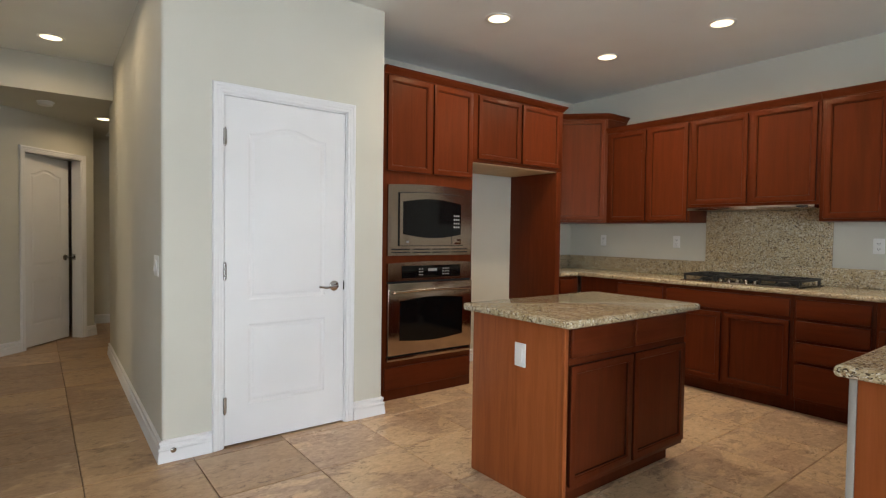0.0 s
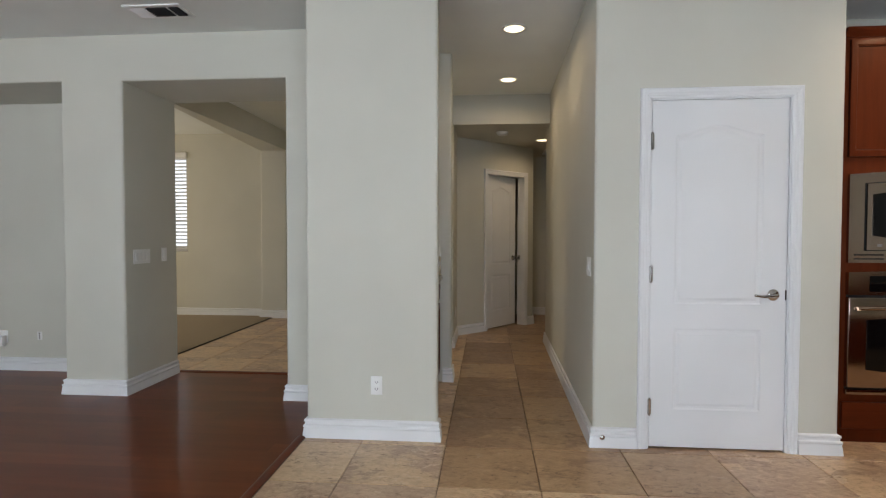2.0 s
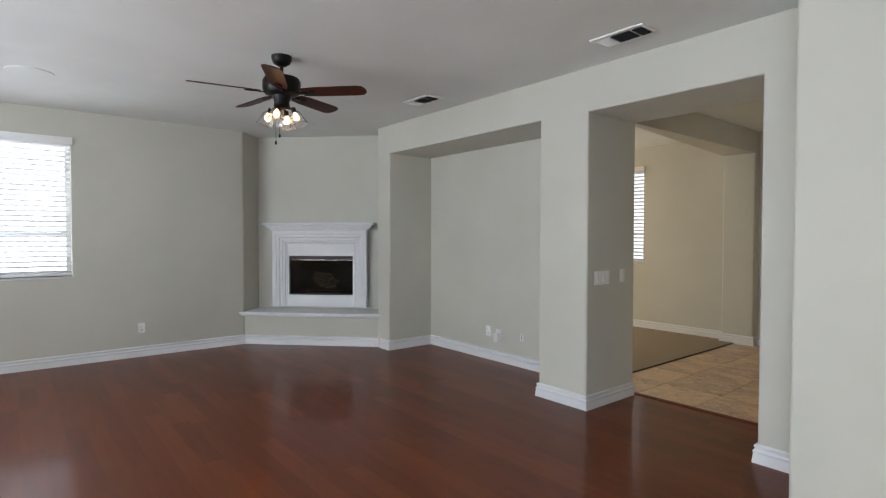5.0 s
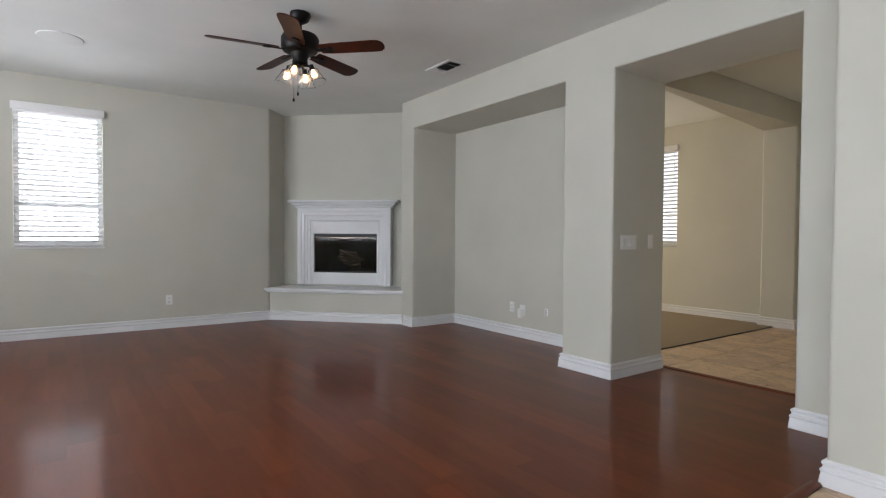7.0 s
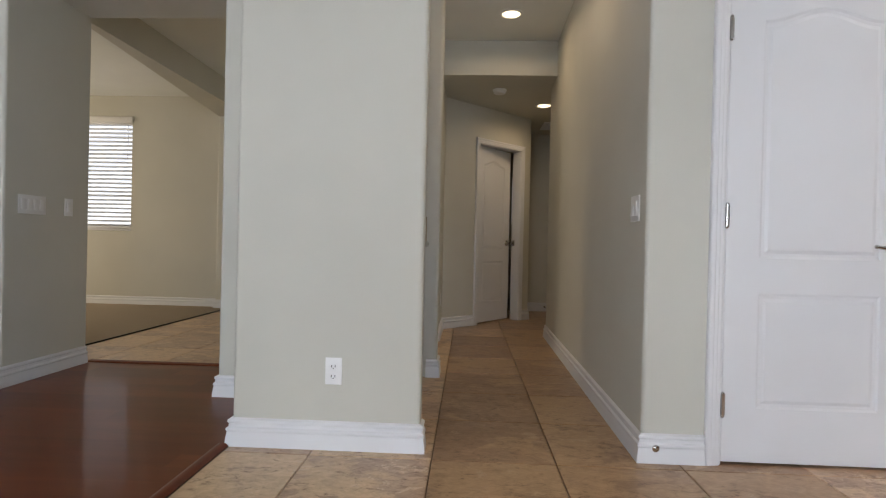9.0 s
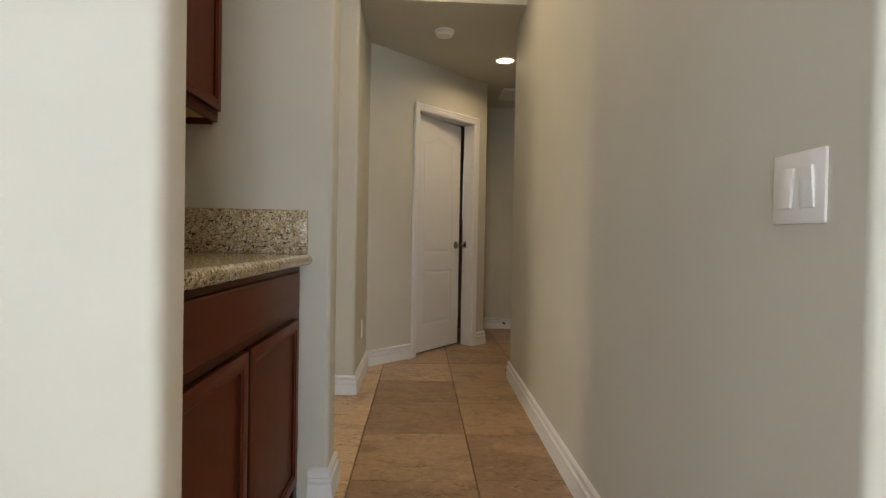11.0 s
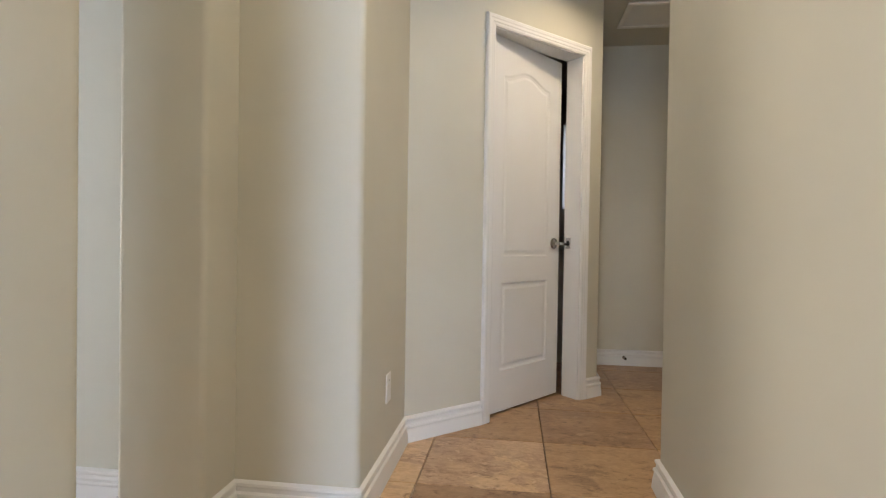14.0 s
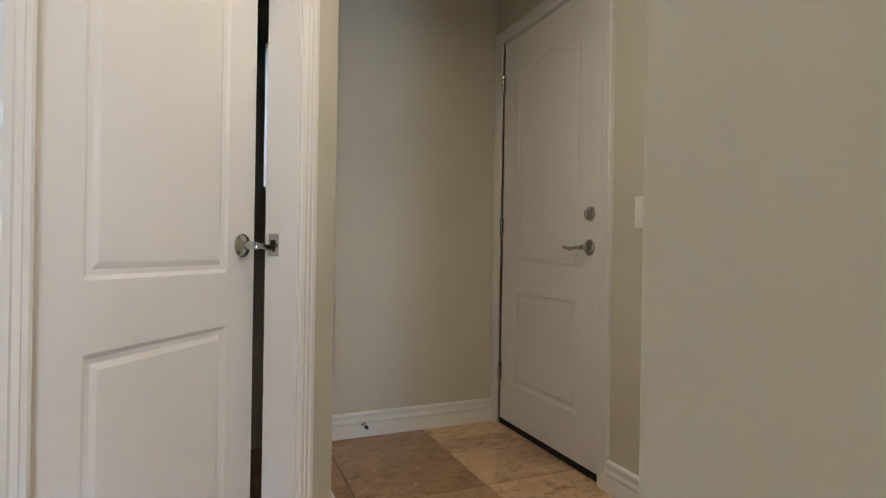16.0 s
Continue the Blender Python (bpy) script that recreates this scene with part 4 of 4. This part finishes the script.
# ---- cabinets ----
def shaker(w, h, t=0.02, rail=0.055):
    """A frame-and-panel door: x from 0 to w, z from 0 to h, its back at y = 0 and its front at y = -t."""
    bm = boxed(0, -t, 0, w, 0, h)
    front = [f for f in bm.faces if f.normal.y < -0.9][0]
    rim = list(front.edges)
    bmesh.ops.bevel(bm, geom=rim, offset=0.004, segments=2, profile=0.5, affect="EDGES")
    front = max((f for f in bm.faces if f.normal.y < -0.99), key=lambda f: f.calc_area())
    bmesh.ops.inset_region(bm, faces=[front], thickness=rail - 0.012, depth=0)
    bmesh.ops.inset_region(bm, faces=[front], thickness=0.004, depth=-0.004)
    bmesh.ops.inset_region(bm, faces=[front], thickness=0.007, depth=-0.001)
    dark = bmesh.ops.inset_region(bm, faces=[front], thickness=0.004, depth=-0.007)["faces"]
    for f in dark:
        f.material_index = 1
    for f in bm.faces:
        if abs(f.normal.y) < 0.1:
            f.material_index = 1
    return bm


def slab(w, h, t=0.02):
    return boxed(0, -t, 0, w, 0, h, bevel=0.006, seg=3)


def cabinet(name, m, w, d, z0, z1, doors=(), drawers=(), label="", toe=0.0, crown="", group="", across=CAB_X, body=CAB):
    """x along the front, y into the wall. doors and drawers: (x0, z0, x1, z1). toe: height of the recessed plinth."""
    c = thing(name, label, "cabinet", m, group)
    part("body", boxed(0, 0, z0 + toe, w, d, z1, bevel=0.002), body, c)
    if toe:
        part("toe_kick", boxed(0.0, 0.07, z0, w, d, z0 + toe), CAB, c, "dark recessed plinth")
    for x0, a, x1, b in doors:
        o = part("door", shaker(x1 - x0, b - a), CAB, c)
        o.data.materials.append(CAB_GLAZE)
        o.location = (x0, -0.001, a)
    for x0, a, x1, b in drawers:
        o = part("drawer_front", slab(x1 - x0, b - a), across, c)
        o.location = (x0, -0.001, a)
    if crown:
        ends = {"both": [(0, d), (0, 0), (w, 0), (w, d)], "left": [(0, d), (0, 0), (w, 0)], "right": [(0, 0), (w, 0), (w, d)], "none": [(0, 0), (w, 0)]}[crown]
        prof = [(0, -0.035), (0.006, -0.035), (0.012, -0.02), (0.022, -0.008), (0.034, 0.004), (0.036, 0.018), (0, 0.018)]
        part("crown_moulding", moved(sweep(ends, prof), Matrix.Translation((0, 0, z1))), across, c)
    return c


LB = "dark cherry wood base cabinet with framed doors"
LU = "dark cherry wood wall cabinet with framed doors"
# oven tower
c = cabinet("oven_cabinet", pose(1.505, 0.21, 0), 0.87, 0.62, 0.0, 2.485, label="tall cherry cabinet holding microwave and wall oven", toe=0.0, crown="none",
            doors=[(0.03, 1.735, 0.425, 2.435), (0.455, 1.735, 0.85, 2.435)], drawers=[(0.02, 0.085, 0.85, 0.25)])
# fridge alcove
c = cabinet("fridge_cabinet", pose(2.375, 0.21, 0), 1.135, 0.62, 1.875, 2.485, label="cherry cabinet bridging the empty fridge alcove", crown="right",
            doors=[(0.05, 1.905, 0.545, 2.435), (0.575, 1.905, 1.075, 2.435)])
part("underside", boxed(0.005, 0.01, 1.868, 1.055, 0.61, 1.8745), MAPLE, c, "pale maple underside")
t = thing("fridge_side_panel", "tall cherry veneer panel beside the fridge alcove", "panel")
part("panel", boxed(3.435, 0.21, 0.0, 3.505, 0.83, 1.874, bevel=0.003), CAB, t)
# corner cabinet, set at an angle
bm = prism([(3.70, 0.825), (3.70, 0.50), (4.09, 0.11), (4.415, 0.11), (4.415, 0.825)], 1.40, 2.49)
t = thing("corner_wall_cabinet", "tall angled cherry corner cabinet with one door", "cabinet")
part("body", bm, CAB, t)
o = part("door", shaker(0.49, 1.02), CAB, t)
o.data.materials.append(CAB_GLAZE)
o.matrix_local = pose(3.72, 0.478, 1.425, 0, 0, -45)
prof = [(0, -0.035), (0.006, -0.035), (0.012, -0.02), (0.022, -0.008), (0.034, 0.004), (0.036, 0.018), (0, 0.018)]
part("crown_moulding", moved(sweep([(3.70, 0.825), (3.70, 0.50), (4.09, 0.11), (4.415, 0.11)], prof), Matrix.Translation((0, 0, 2.49))), CAB_X, t)
t = thing("small_sensor", "small white plastic sensor on the corner cabinet", "sensor", pose(4.22, 0.56, 2.508))
part("case", boxed(-0.03, -0.02, 0, 0.03, 0.02, 0.095, bevel=0.008), PLASTIC, t)
part("eye", boxed(-0.008, -0.022, 0.055, 0.008, -0.019, 0.07), GREY_PRINT, t)
# wall cabinets over the counter
UX = 4.09
cabinet("wall_cabinet", pose(UX, 0.108, 0, 0, 0, -90), 0.868, 0.33, 1.40, 2.335, label=LU, crown="none", group="wall cabinets", across=CAB_Y,
        doors=[(0.035, 1.42, 0.435, 2.285), (0.465, 1.42, 0.850, 2.285)])
cabinet("hood_cabinet", pose(UX, -0.762, 0, 0, 0, -90), 0.986, 0.33, 1.53, 2.335, label="shorter cherry wall cabinet above the cooktop", crown="none", group="wall cabinets", across=CAB_Y,
        doors=[(0.02, 1.555, 0.478, 2.285), (0.51, 1.555, 0.965, 2.285)])
cabinet("wall_cabinet", pose(UX, -1.75, 0, 0, 0, -90), 0.86, 0.33, 1.40, 2.335, label=LU, crown="none", group="wall cabinets", across=CAB_Y,
        doors=[(0.03, 1.42, 0.40, 2.285), (0.43, 1.42, 0.83, 2.285)])
t = thing("range_hood", "slim steel range hood under the wall cabinet", "range hood")
part("body", boxed(4.03, -1.74, 1.500, 4.415, -0.77, 1.528, bevel=0.004), STEEL, t)
part("switch", boxed(4.027, -1.70, 1.507, 4.031, -1.62, 1.520), DARK, t, "dark control slot")
# base cabinets
BX = 3.81
cabinet("base_cabinet", pose(BX, 0.19, 0, 0, 0, -90), 0.905, 0.60, 0.0, 0.862, label=LB, toe=0.10, group="base cabinets", across=CAB_Y,
        drawers=[(0.44, 0.70, 0.885, 0.835)], doors=[(0.44, 0.125, 0.885, 0.675)])
cabinet("cooktop_cabinet", pose(BX, -0.717, 0, 0, 0, -90), 0.985, 0.60, 0.0, 0.862, label="cherry base cabinet under the cooktop", toe=0.10, group="base cabinets", across=CAB_Y,
        drawers=[(0.02, 0.70, 0.965, 0.835)], doors=[(0.02, 0.125, 0.478, 0.675), (0.508, 0.125, 0.965, 0.675)])
cabinet("drawer_cabinet", pose(BX, -1.704, 0, 0, 0, -90), 0.475, 0.60, 0.0, 0.862, label="cherry base cabinet with four drawers", toe=0.10, group="base cabinets", across=CAB_Y,
        drawers=[(0.02, 0.70, 0.455, 0.835), (0.02, 0.545, 0.455, 0.68), (0.02, 0.39, 0.455, 0.525), (0.02, 0.125, 0.455, 0.37)])
cabinet("base_cabinet", pose(BX, -2.181, 0, 0, 0, -90), 0.50, 0.60, 0.0, 0.862, label=LB, toe=0.10, group="base cabinets", across=CAB_Y,
        drawers=[(0.02, 0.70, 0.48, 0.835)], doors=[(0.02, 0.125, 0.48, 0.675)])
cabinet("corner_base_cabinet", pose(3.507, 0.23, 0), 0.298, 0.595, 0.0, 0.862, label="narrow cherry base cabinet in the corner", toe=0.10, group="base cabinets",
        drawers=[(0.015, 0.70, 0.28, 0.835)], doors=[(0.015, 0.125, 0.28, 0.675)])


def counter(name, outline, z0, z1, label, inner=()):
    """A stone slab with a rounded nose on every edge that is not against a wall."""
    t = thing(name, label, "countertop")
    bm = prism(outline, z0, z1)
    walls = set(inner)
    k = len(outline)
    free = [(Vector(outline[i]), Vector(outline[(i + 1) % k])) for i in range(k) if i not in walls]

    def test(a, b):
        if abs(a.z - b.z) > 1e-5:
            return False
        m = (a.xy + b.xy) / 2
        return any((m - (p + q) / 2).length < 1e-3 for p, q in free)
    soften(bm, test, (z1 - z0) * 0.42, 4)
    part("slab", bm, GRANITE, t)
    return t


t = counter("kitchen_counter", [(3.507, 0.20), (3.775, 0.20), (3.775, -2.66), (4.418, -2.66), (4.418, 0.828), (3.507, 0.828)], 0.864, 0.902, "speckled beige granite worktop with rounded edge", (2, 3, 4, 5))
part("backsplash", boxed(4.396, -2.66, 0.903, 4.418, 0.806, 1.045, bevel=0.002), GRANITE, t)
part("backsplash", boxed(3.507, 0.807, 0.903, 4.418, 0.828, 1.045, bevel=0.002), GRANITE, t)
part("tall_backsplash", boxed(4.392, -1.752, 1.046, 4.418, -0.765, 1.499, bevel=0.002), GRANITE, t, "tall granite panel behind the cooktop")
# cooktop
t = thing("gas_cooktop", "black and steel five-burner gas cooktop", "cooktop", pose(4.08, -1.28, 0.903))
part("tray", boxed(-0.25, -0.445, 0.0, 0.25, 0.445, 0.010, bevel=0.004), BLACK_GLASS, t)
part("front_trim", boxed(-0.262, -0.445, 0.0, -0.2505, 0.445, 0.011, bevel=0.003), STEEL, t, "thin steel front edge")
for gy in (-0.295, 0.0, 0.295):
    bm = bmesh.new()
    for dx in (-0.21, 0.21):
        box(bm, dx - 0.008, gy - 0.135, 0.042, dx + 0.008, gy + 0.135, 0.060, bevel=0.002)
    for dy in (-0.135, 0.0, 0.135):
        box(bm, -0.21, gy + dy - 0.008, 0.042, 0.21, gy + dy + 0.008, 0.060, bevel=0.002)
    box(bm, -0.006, gy - 0.135, 0.042, 0.006, gy + 0.135, 0.060, bevel=0.002)
    for dx in (-0.21, 0.21):
        for dy in (-0.13, 0.13):
            box(bm, dx - 0.008, gy + dy - 0.008, 0.008, dx + 0.008, gy + dy + 0.008, 0.043)
    part("grate", bm, BLACK_IRON, t, "black cast iron grate")
for bx, by in ((-0.11, -0.295), (0.11, -0.295), (-0.11, 0.295), (0.11, 0.295), (0.04, 0.0)):
    part("burner", lathe([(0, 0.030), (0.030, 0.030), (0.034, 0.024), (0.045, 0.022), (0.048, 0.010), (0.06, 0.010)], 24, (bx, by)), BLACK_IRON, t)
for i in range(5):
    part("knob", lathe([(0, 0.036), (0.014, 0.035), (0.018, 0.028), (0.020, 0.010)], 20, (-0.205, -0.13 + i * 0.065)), STEEL, t, "steel control knob")

# wall oven and microwave
def grille_plate(w, h, bow, z):
    """A black window whose upper and lower edges bow outward."""
    n = 14
    pts = [(-w / 2 + w * i / n, z - h / 2 - bow * math.sin(math.pi * i / n)) for i in range(n + 1)]
    pts += [(w / 2 - w * i / n, z + h / 2 + bow * math.sin(math.pi * i / n)) for i in range(n + 1)]
    return pts


def bar(bm, pts, r):
    for a, b in zip(pts, pts[1:]):
        rod(bm, a, b, r, n=12)
        bmesh.ops.create_uvsphere(bm, u_segments=10, v_segments=6, radius=r, matrix=Matrix.Translation(b))
    return bm


t = thing("microwave_oven", "built-in stainless steel microwave with black window", "microwave", pose(1.945, 0.209, 0))
n = 16
arch = [(-0.405, 1.098)] + [(0.405, 1.098)] + [(0.405 - 0.81 * i / n, 1.630 + 0.018 * math.sin(math.pi * i / n)) for i in range(n + 1)]
part("trim_kit", prism(arch, -0.022, 0.0, "y"), STEEL, t, "brushed stainless surround")
part("body", prism([(x * 0.765, 1.175 + (z - 1.098) * 0.745) for x, z in arch], -0.034, -0.022, "y"), STEEL, t)
part("reveal", prism([(x * 0.785, 1.170 + (z - 1.098) * 0.765) for x, z in arch], -0.0235, -0.0222, "y"), DARK, t, "dark shadow gap")
w = part("door", prism(grille_plate(0.56, 0.245, 0.030, 1.385), -0.038, -0.034, "y"), BLACK_GLASS, t, "black glass door")
part("door_seam", boxed(0.186, -0.0348, 1.185, 0.190, -0.0338, 1.555), DARK, t)
bm = bmesh.new()
for r in range(4):
    for q in range(3):
        box(bm, 0.205 + q * 0.022, -0.0388, 1.315 + r * 0.03, 0.219 + q * 0.022, -0.0378, 1.329 + r * 0.03)
part("keypad", bm, GREY_PRINT, w, "grey printed keys")
part("badge", boxed(-0.25, -0.0345, 1.195, -0.225, -0.0338, 1.212), GREY_PRINT, t)
part("open_button", boxed(0.215, -0.037, 1.185, 0.285, -0.034, 1.225, bevel=0.001), STEEL, t)
for z in (1.118, 1.142):
    for k in range(4):
        part("vent_slot", boxed(-0.375 + k * 0.19, -0.0225, z, -0.205 + k * 0.19, -0.0215, z + 0.008), DARK, t, "dark vent slot")
t = thing("wall_oven", "built-in stainless steel wall oven with black window", "oven", pose(1.945, 0.209, 0))
ctrl = [(-0.405, 0.905), (0.405, 0.905)] + [(0.405 - 0.81 * i / n, 1.040 + 0.012 * math.sin(math.pi * i / n)) for i in range(n + 1)]
p = part("control_panel", prism(ctrl, -0.030, 0.0, "y"), STEEL, t)
q = part("display", boxed(-0.285, -0.034, 0.925, 0.285, -0.030, 1.020, bevel=0.002), BLACK_GLASS, p, "black glass control strip")
for x0 in (-0.13, -0.105, 0.10, 0.125, 0.15):
    for k in range(3):
        part("button", boxed(x0, -0.0346, 0.945 + k * 0.022, x0 + 0.016, -0.0339, 0.953 + k * 0.022), GREY_PRINT, p, "grey printed button")
part("clock", boxed(-0.04, -0.0346, 0.975, 0.045, -0.0339, 0.995), GREY_PRINT, p, "grey clock window")
part("oven_gap", boxed(-0.40, -0.02, 0.890, 0.40, 0.0, 0.905), DARK, t, "dark vent gap")
o = part("oven_door", boxed(-0.405, -0.040, 0.345, 0.405, 0.0, 0.890, bevel=0.005), STEEL, t)
part("window", prism(grille_plate(0.61, 0.30, 0.022, 0.605), -0.044, -0.040, "y"), BLACK_GLASS, o, "black glass oven window")
bm = bar(bmesh.new(), [(-0.37 + 0.74 * i / 12, -0.062 - 0.022 * math.sin(math.pi * i / 12), 0.825 + 0.012 * math.sin(math.pi * i / 12)) for i in range(13)], 0.0125)
rod(bm, (-0.36, -0.038, 0.825), (-0.36, -0.066, 0.826), 0.010)
rod(bm, (0.36, -0.038, 0.825), (0.36, -0.066, 0.826), 0.010)
part("handle", bm, STEEL, o, "curved steel bar handle")
part("lower_trim", boxed(-0.405, -0.030, 0.300, 0.405, 0.0, 0.330, bevel=0.003), STEEL, t)
part("lower_gap", boxed(-0.40, -0.012, 0.330, 0.40, 0.0, 0.345), DARK, t, "dark vent gap")

# island
c = thing("kitchen_island", "cherry kitchen island cabinet with granite top", "kitchen island", pose(1.335, -1.655, 0))
part("body", boxed(0.012, 0.0, 0.10, 1.04, 0.62, 0.862, bevel=0.002), CAB, c)
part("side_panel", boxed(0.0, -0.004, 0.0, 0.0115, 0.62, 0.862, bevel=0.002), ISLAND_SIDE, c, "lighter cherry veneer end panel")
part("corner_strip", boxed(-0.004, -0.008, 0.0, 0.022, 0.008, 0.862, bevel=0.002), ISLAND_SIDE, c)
part("toe_kick", boxed(0.03, 0.07, 0.0, 1.0, 0.60, 0.10), CAB, c)
for x0, x1 in ((0.035, 0.515), (0.535, 1.02)):
    o = part("drawer_front", slab(x1 - x0, 0.135), CAB_X, c)
    o.location = (x0, -0.001, 0.715)
    o = part("door", shaker(x1 - x0, 0.55), CAB, c)
    o.data.materials.append(CAB_GLAZE)
    o.location = (x0, -0.001, 0.13)
t = thing("island_top", "speckled beige granite island worktop with rounded edge", "countertop")
bm = prism([(1.272, -1.735), (2.41, -1.735), (2.41, -1.005), (1.272, -1.005)], 0.864, 0.902)
soften(bm, upright_at([(1.272, -1.735), (2.41, -1.735), (2.41, -1.005), (1.272, -1.005)]), 0.03, 4)
es = [e for e in bm.edges if abs(e.verts[0].co.z - e.verts[1].co.z) < 1e-5 and len(e.link_faces) == 2 and abs(e.link_faces[0].normal.z - e.link_faces[1].normal.z) > 0.5]
bmesh.ops.bevel(bm, geom=es, offset=0.015, segments=4, profile=0.5, affect="EDGES")
part("slab", bm, GRANITE, t)
# peninsula
c = thing("kitchen_peninsula", "cherry peninsula cabinet with a granite top", "cabinet")
part("body", boxed(1.398, -3.24, 0.0, 3.80, -2.70, 0.862, bevel=0.002), CAB, c)
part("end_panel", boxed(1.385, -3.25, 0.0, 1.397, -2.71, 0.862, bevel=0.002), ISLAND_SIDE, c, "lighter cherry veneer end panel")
part("edge_strip", boxed(1.381, -2.709, 0.0, 1.403, -2.690, 0.862, bevel=0.002), EDGE_GREY, c, "pale grey edge strip")
t = counter("peninsula_top", [(1.335, -3.31), (4.418, -3.31), (4.418, -2.664), (1.335, -2.664)], 0.864, 0.902, "speckled beige granite peninsula worktop", (1,))

# ---- serving niche in the hall ----
NM = pose(NFX, 0.085, 0, 0, 0, 90)
c = cabinet("niche_base_cabinet", NM, 1.160, NFX - NX - 0.006, 0.0, NTOP - 0.042, label="dark cherry base cabinet in the hall niche", toe=0.10, across=CAB_Y,
            drawers=[(0.03, NTOP - 0.187, 1.086, NTOP - 0.057)],
            doors=[(0.03, 0.125, 0.546, NTOP - 0.219), (0.570, 0.125, 1.086, NTOP - 0.219)])
part("filler_strip", boxed(1.1605, 0.010, 0.0, NEND - 0.090, 0.040, NTOP - 0.042, bevel=0.002), CAB_GLAZE, c, "dark filler strip against the wall")
t = thing("niche_counter", "speckled beige granite top with rounded front edge", "countertop")
bm = prism([(NX + 0.004, 0.084), (NFX + 0.035, 0.084), (NFX + 0.035, NEND - 0.004), (NX + 0.004, NEND - 0.004)], NTOP - 0.040, NTOP)
soften(bm, lambda a, b: a.x > NFX and b.x > NFX and abs(a.z - b.z) < 1e-5, 0.018, 5)
part("slab", bm, GRANITE, t)
part("backsplash", boxed(NX + 0.003, 0.084, NTOP + 0.001, NX + 0.023, NEND - 0.024, NTOP + 0.162, bevel=0.002), GRANITE, t)
part("side_splash", boxed(NX + 0.003, NEND - 0.023, NTOP + 0.001, NFX + 0.018, NEND - 0.003, NTOP + 0.162, bevel=0.002), GRANITE, t)
UM = pose(NX + 0.31, 0.085, 0, 0, 0, 90)
c = cabinet("niche_wall_cabinet", UM, NEND - 0.09, 0.306, 1.411, 2.323, label="dark cherry wall cabinet over the hall niche", across=CAB_Y,
            doors=[(0.03, 1.423, (NEND - 0.09) * 0.5 - 0.012, 2.293), ((NEND - 0.09) * 0.5 + 0.012, 1.423, NEND - 0.115, 2.293)])
part("underside", boxed(0.01, 0.03, 1.403, NEND - 0.10, 0.30, 1.4105), MAPLE, c, "pale maple underside")
for x0, x1 in ((0.0, 0.016), (NEND - 0.106, NEND - 0.09)):
    part("side_rail", boxed(x0, 0.0185, 1.381, x1, 0.306, 1.4025, bevel=0.002), CAB, c)
part("back_rail", boxed(0.0165, 0.286, 1.385, NEND - 0.1065, 0.306, 1.4025, bevel=0.002), MAPLE, c, "maple back rail")
part("light_rail", boxed(0.0, 0.0, 1.389, NEND - 0.09, 0.018, 1.4105, bevel=0.002), CAB_Y, c)

# ---- floor pieces ----
fl = bpy.data.objects["floor"]
P = 0.512
me = to_mesh("tile", soften(boxed(-P / 2 + 0.002, -P / 2 + 0.002, -0.012, P / 2 - 0.002, P / 2 - 0.002, 0.0), lambda a, b: a.z > -0.001 and b.z > -0.001, 0.0025, 1), TILE)
cut = to_mesh("tile", soften(boxed(-0.18, -P / 2 + 0.002, -0.012, 0.183, P / 2 - 0.002, 0.0), lambda a, b: a.z > -0.001 and b.z > -0.001, 0.0025, 1), TILE)
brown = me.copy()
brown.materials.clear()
brown.materials.append(SHADED_BROWN_TILE)
random.seed(23)


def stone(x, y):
    """The hall is laid mostly with the browner tiles, whose darker colour paints in its shade."""
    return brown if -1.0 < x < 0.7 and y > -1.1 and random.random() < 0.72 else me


ROWS = [-0.076 + P * k for k in range(-11, 12)]  # the northern joint of each row
for y in ROWS:
    for i in range(-5, 11):
        x = -1.384 + P * (i + 0.5)
        kitchen = i >= 0 and y < 1.0
        hall = 0 <= i < 5 and y > 1.0
        foyer = i < 0 and y > 1.9
        if (kitchen or hall or foyer) and x < 4.3:
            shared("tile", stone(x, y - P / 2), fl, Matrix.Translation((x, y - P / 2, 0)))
    if y < 1.0:
        shared("tile", cut, fl, Matrix.Translation((-1.384 - 0.185, y - P / 2, 0)))

wood = bpy.data.objects["wood_bed"]
PW = 0.127
random.seed(11)
rest = bmesh.new()
y, row = 1.40, 0
while y > SOUTH:
    x = -8.2 - random.uniform(0, 0.9)
    while x < -1.785:
        e = min(x + random.uniform(0.55, 1.35), -1.785)
        if e - x > 0.05:
            bm = boxed(x, y - PW, -0.006, e, y, 0.0)
            if y > -3.3 and x > -7.95:
                part("plank", bm, PLANK, wood)
            else:
                tmp = bpy.data.meshes.new("tmp")
                bm.to_mesh(tmp)
                rest.from_mesh(tmp)
                bpy.data.meshes.remove(tmp)
                bm.free()
        x = e
    y -= PW
o = part("plank_field", rest, PLANK, wood, "cherry floor planks behind")
tagged(o, kind="stuff")
bm = prism([(-1.800, 0.0), (-1.752, 0.0), (-1.750, 0.004), (-1.760, 0.013), (-1.776, 0.017), (-1.792, 0.014), (-1.802, 0.006)], SOUTH, -0.022, "y")
setting("threshold_wood", bm, PLANK, "rounded cherry reducer strip between planks and tile", "threshold")
bm = prism([(-0.030, 0.0), (0.030, 0.0), (0.030, 0.005), (0.012, 0.012), (-0.012, 0.012), (-0.030, 0.005)], 0.0, 1.28, "x")
setting("threshold_foyer", moved(bm, pose(-3.432, 1.432, 0, 0, 0, 0)), PLANK, "dark strip between planks and foyer tile", "threshold")
setting("threshold_carpet", boxed(-3.875, NB + 0.03, 0.0, -3.845, 4.52, 0.010, bevel=0.003), BRONZE, "dark metal strip between carpet and tile", "threshold")
